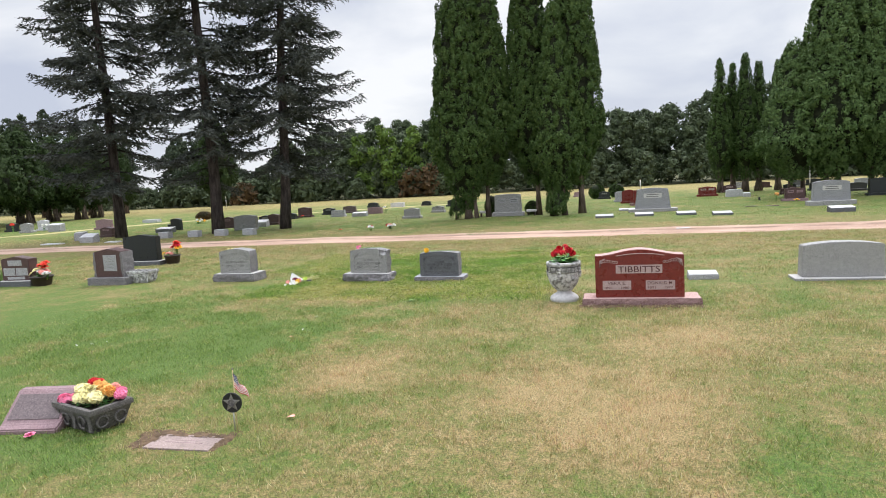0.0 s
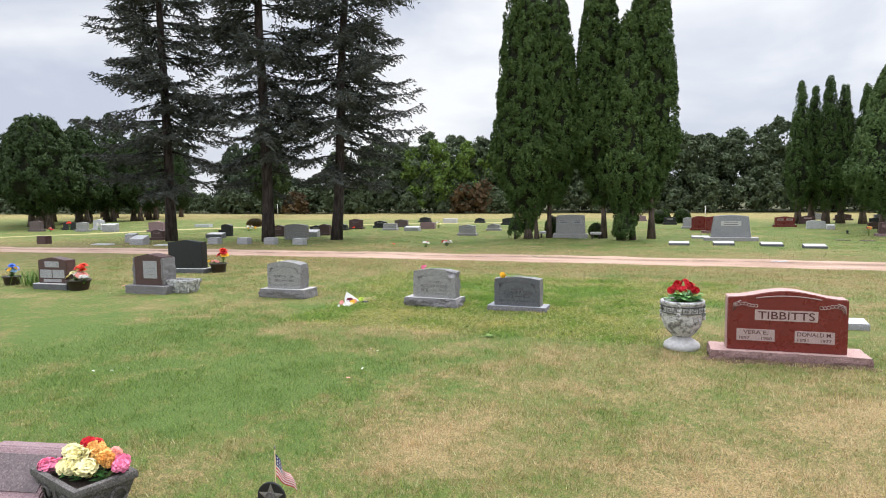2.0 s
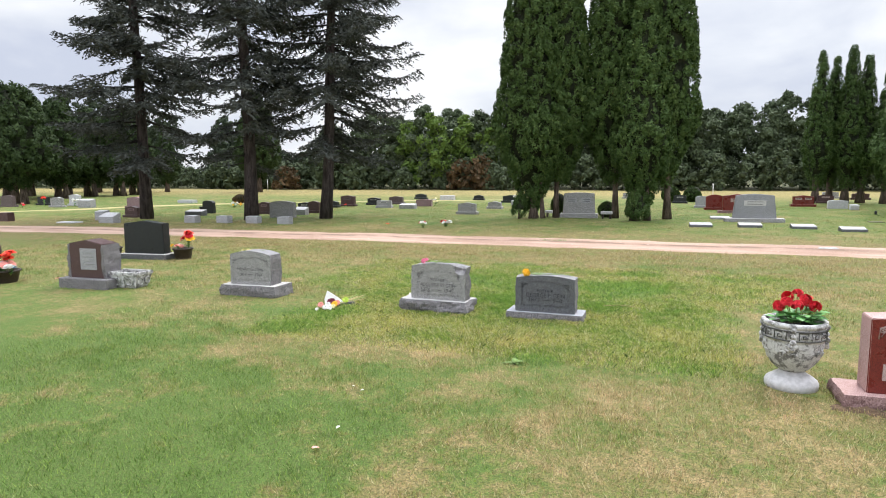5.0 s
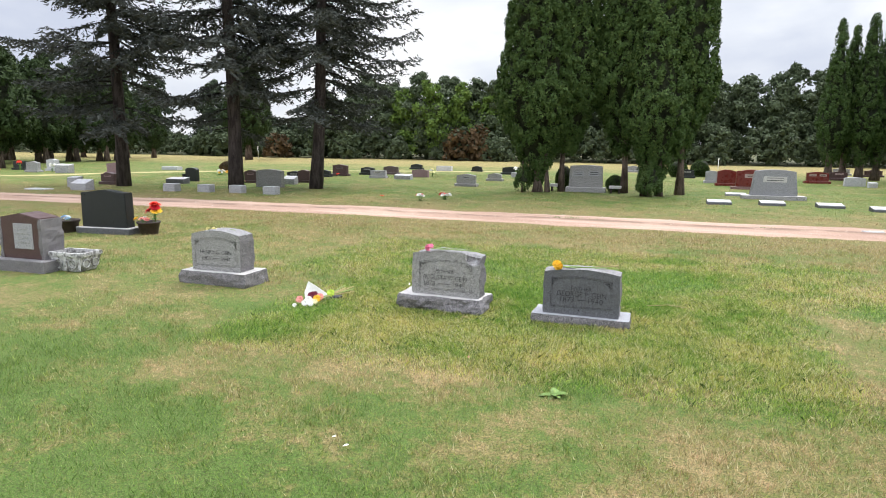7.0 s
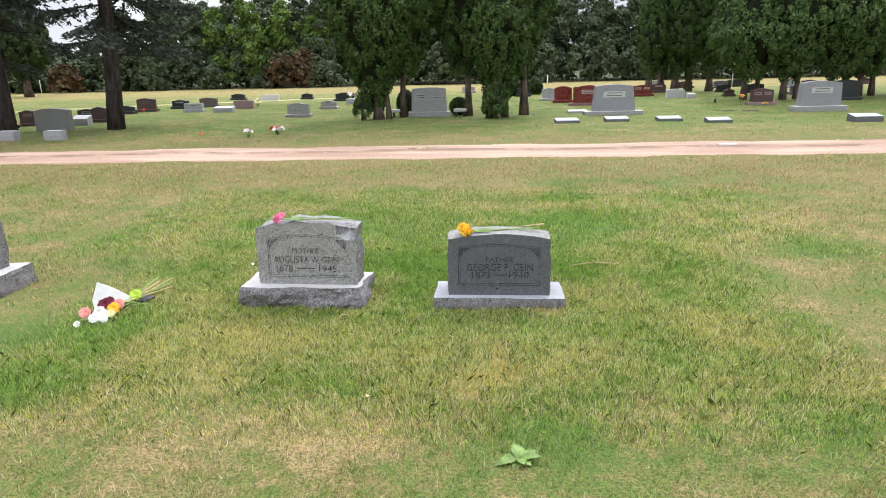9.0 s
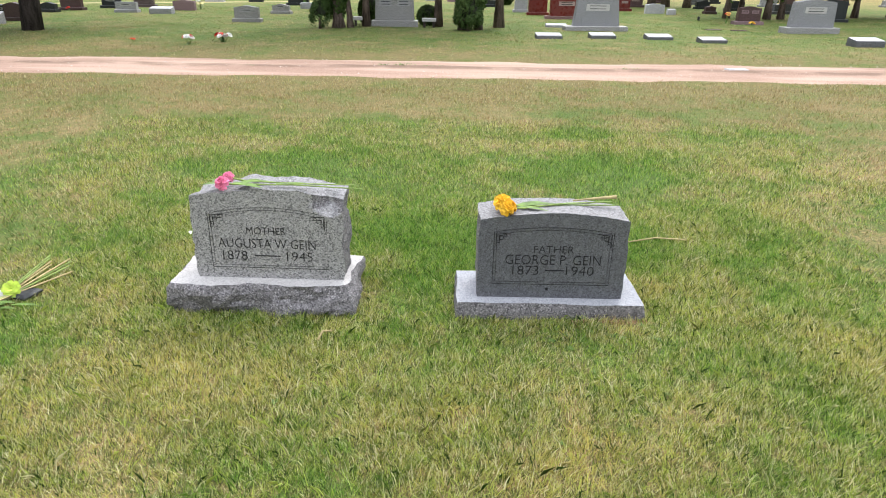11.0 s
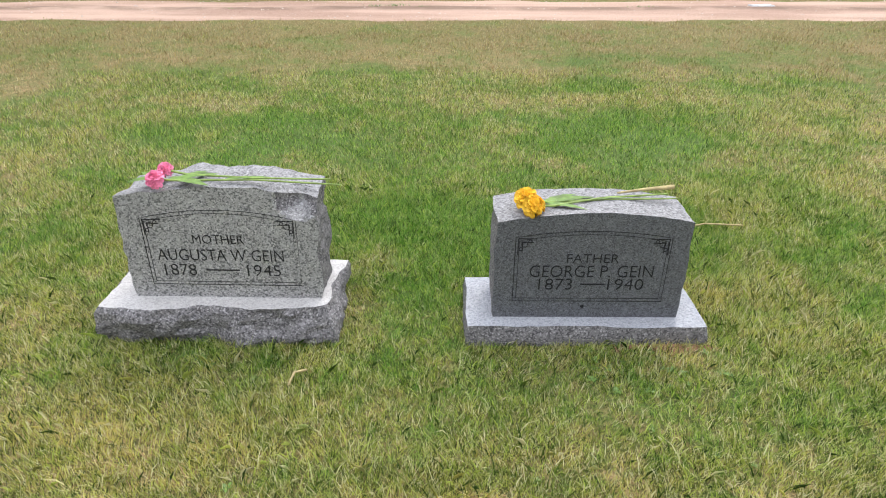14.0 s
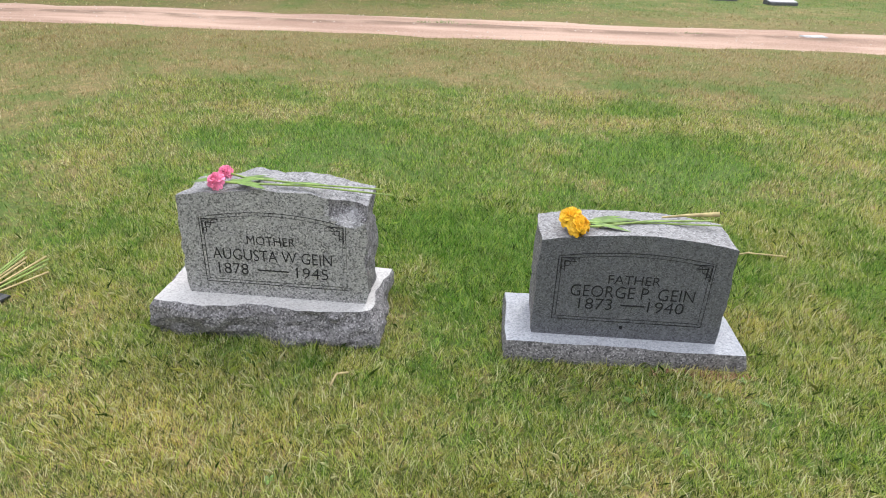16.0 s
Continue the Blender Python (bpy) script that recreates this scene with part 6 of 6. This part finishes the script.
part("die", slab(0.5, 0.2, 0.56, "shoulder", 0.08, 1.0, 0.008, 14, -0.02), M["black"], hs)
part("vase", lathe([(0.06, -0.02), (0.07, 0.02), (0.1, 0.26), (0.11, 0.28), (0.0, 0.26)], 14), M["black"], hs).location.x = -0.36
for fx, fy, sp, fh, cols, fl_, sd, cn in ((-9.76, 20.56, 0.03, 0.07, ("scarlet_petal",), "single small red flower in the grass", 74, 2), (-8.4, 20.1, 0.08, 0.22, ("white_petal", "red_petal", "yellow_petal"), "small red and white flowers on a stick", 75, 6),
                                      (-7.9, 20.7, 0.15, 0.22, ("white_petal", "scarlet_petal", "white_petal", "red_petal"), "red and white artificial wreath standing in grass", 76, 12), (-12.65, 32.6, 0.22, 0.4, ("white_petal", "cream_petal"), "white flowers at a far headstone", 77, 9),
                                      (-22.0, 29.0, 0.4, 0.3, ("white_petal", "yellow_petal", "white_petal"), "white and yellow flowers on far graves", 78, 12), (-27.0, 28.0, 0.3, 0.62, ("scarlet_petal", "salmon_petal"), "red and salmon flowers behind a rose headstone", 79, 8),
                                      (-33.6, 28.0, 0.22, 0.6, ("scarlet_petal",), "scarlet flowers beside a far headstone", 80, 7), (-17.2, 24.3, 0.2, 0.14, ("salmon_petal", "orange_petal"), "salmon flowers at a headstone's foot", 81, 6), (-9.4, 36.1, 0.2, 0.45, ("white_petal",), "white flowers before a black headstone", 82, 7),
                                      (-30.9, 27.6, 0.2, 0.5, ("white_petal",), "white flowers by a far headstone", 83, 7), (-33.0, 26.3, 0.2, 0.25, ("salmon_petal", "red_petal"), "red flowers at a far headstone", 84, 6), (-16.6, 30.6, 0.08, 0.16, ("scarlet_petal",), "red flower at a brown headstone", 85, 3)):
    pot_flowers(fx, fy, None, sp, fh, cols, fl_, sd, cn, 0.06 if sp > 0.05 else 0.035)
lit = thing("pale_stone", "flat pale stone lying on the gravel track", "stone", 1.35, 16.95)
part("stone", rough_stone(0.30, 0.16, 0.04, "flat", 0, 0.01, 0.03, 66, "xyYz", 0.0), M["white_stone"], lit)


# ---- small things in the grass ----
bq = thing("wrapped_bouquet", "bouquet of mixed cut flowers in white paper lying on grass", "flowers", -5.03, 8.95, rz=72)
pp = bmesh.new()
va = pp.verts.new((0.13, -0.015, 0.02))
vr = [pp.verts.new(p) for p in (Vector((-0.16, 0.0, 0.02)), Vector((-0.11, 0.07, 0.09)), Vector((-0.02, 0.12, 0.17)), Vector((0.05, 0.10, 0.12)), Vector((0.10, 0.05, 0.06)))]
for a, b in zip(vr, vr[1:]):
    pp.faces.new((va, a, b))
bmesh.ops.solidify(pp, geom=pp.faces[:], thickness=0.002)
part("paper", pp, M["paper"], bq, "crumpled white paper wrapping")
part("wrapper", rough_stone(0.07, 0.07, 0.025, "flat", 0, 0.010, 0.015, 21, "xyYz", 0.002, -0.03), M["dark_wrap"], bq).location.x = 0.17
rb = random.Random(23)
for hx, hy, hz, hr, col in ((-0.20, 0.03, 0.05, 0.045, "salmon_petal"), (-0.16, -0.04, 0.045, 0.05, "white_petal"), (-0.10, -0.02, 0.07, 0.055, "wine_petal"), (-0.09, -0.07, 0.05, 0.048, "yellow_petal"), (-0.04, -0.055, 0.055, 0.045, "salmon_petal"),
                           (-0.22, -0.06, 0.035, 0.04, "white_petal"), (-0.13, -0.09, 0.035, 0.032, "cream_petal"), (-0.19, -0.10, 0.03, 0.036, "white_petal"), (-0.30, -0.02, 0.025, 0.025, "white_petal"), (0.13, -0.01, 0.05, 0.05, "lime_petal"), (-0.05, 0.0, 0.075, 0.035, "wine_petal")):
    part("blossom", blossom(hr * 0.72, rb, 4, 9, None, (hx, hy, hz), (-0.6, -0.5, 0.6)), M[col], bq)
for k in range(8):
    part("stem", tube([(-0.06, -0.03 + 0.008 * k, 0.04), (0.12, -0.02 + 0.006 * k, 0.03), (0.38 + 0.025 * (k % 4), -0.07 + 0.030 * k, 0.03 + 0.016 * (k % 3))], 0.004, 5), M["stem" if k % 2 else "stem_dry"], bq)
bl = bmesh.new()
for k in range(22):
    a = rb.uniform(0, 6.28)
    leaf(bl, (rb.uniform(-0.22, 0.12), rb.uniform(-0.08, 0.05), 0.02), (math.cos(a), math.sin(a), rb.uniform(0, 0.5)), rb.uniform(0.06, 0.12), 0.022, 0.2)
part("leaf", bl, M["green_leaf"], bq)


def weed(x, y, size, seed, count=7):
    ob = thing("broadleaf_weed", "low broad-leaved green weed growing in the lawn", "weed", x, y, group="weeds in the lawn")
    r = random.Random(seed)
    bm = bmesh.new()
    for k in range(count):
        a = k * 6.283 / count + r.uniform(-0.3, 0.3)
        leaf(bm, (0, 0, 0.004), (math.cos(a), math.sin(a), r.uniform(0.25, 0.8)), size * r.uniform(0.7, 1.1), size * 0.42, 0.35)
    part("leaves", bm, M["green_leaf"], ob)
    return ob


weed(-2.66, 7.50, 0.10, 1, 9)
rz_ = random.Random(404)
for k in range(26):
    weed(rz_.uniform(-2.75, -2.3), rz_.uniform(8.72, 8.93), rz_.uniform(0.012, 0.026), 100 + k, 5)
for k in range(22):
    weed(rz_.uniform(-4.3, -3.5), rz_.uniform(8.85, 8.98), rz_.uniform(0.012, 0.025), 200 + k, 5)
for k in range(40):
    weed(rz_.uniform(-4.9, -1.6), rz_.uniform(8.0, 9.9), rz_.uniform(0.010, 0.022), 300 + k, 5)


def straw_stalk(x, y, rz, length, label="dry pale flower stalk lying in the grass"):
    ob = thing("dry_stalk", label, "stalk", x, y, rz=rz, group="dry stalks")
    part("stalk", tube([(-length / 2, 0, 0.03), (0, 0.01, 0.045), (length / 2, 0, 0.03)], 0.004, 5), M["stem_dry"], ob)


straw_stalk(-2.05, 9.75, 8, 0.34)
straw_stalk(-3.6, 8.78, 60, 0.08)
for k in range(7):
    px_, py_ = ((-5.55, 5.15), (-5.4, 5.2), (-5.3, 5.3), (-3.55, 6.55), (-3.45, 6.5), (-3.3, 5.9), (-4.5, 9.8))[k]
    ob = thing("fallen_petal", "small white petal lying on the grass", "petal", px_, py_, ground_at(px_, py_) + 0.03, rz=k * 50, group="fallen petals")
    part("petal", leaf(bmesh.new(), (0, 0, 0), (1, 0, 0.15), 0.028, 0.02, 0.4), M["white_petal"], ob)
for px_, py_, s in ((-2.15, 3.62, 0.075), (-3.3, 5.6, 0.05), (-3.3, 7.9, 0.03)):
    ob = thing("fallen_leaf", "dry orange-brown fallen leaf on the grass", "leaf", px_, py_, ground_at(px_, py_) + 0.025, rz=px_ * 90, group="fallen leaves")
    part("leaf", leaf(bmesh.new(), (0, 0, 0), (1, 0, 0.25), s, s * 0.7, 0.5), M["salmon_petal"], ob)
pk = thing("fallen_flower", "pink artificial flower head fallen on the grass", "flower", -3.81, 3.10, ground_at(-3.7, 3.08) + 0.02)
part("blossom", blossom(0.035, random.Random(5), 3, 8), M["pink_petal"], pk)
for tx, ty, s in ((-4.15, 16.85, 0.10), (-3.85, 16.9, 0.09), (-3.4, 16.8, 0.08), (-6.2, 16.7, 0.07), (-0.4, 16.85, 0.07)):
    ob = thing("grass_tuft", "dark green grass tuft growing in the track's middle", "grass", tx, ty, group="tufts in the track")
    bm = bmesh.new()
    r = random.Random(int(tx * 50))
    for k in range(36):
        a = r.uniform(0, 6.28)
        leaf(bm, (r.gauss(0, 0.09), r.gauss(0, 0.03), 0.02), (math.cos(a), math.sin(a), r.uniform(0.6, 1.6)), s * r.uniform(0.6, 1.1), 0.009, 0.3, 2)
    part("blades", bm, M["green_leaf"], ob)
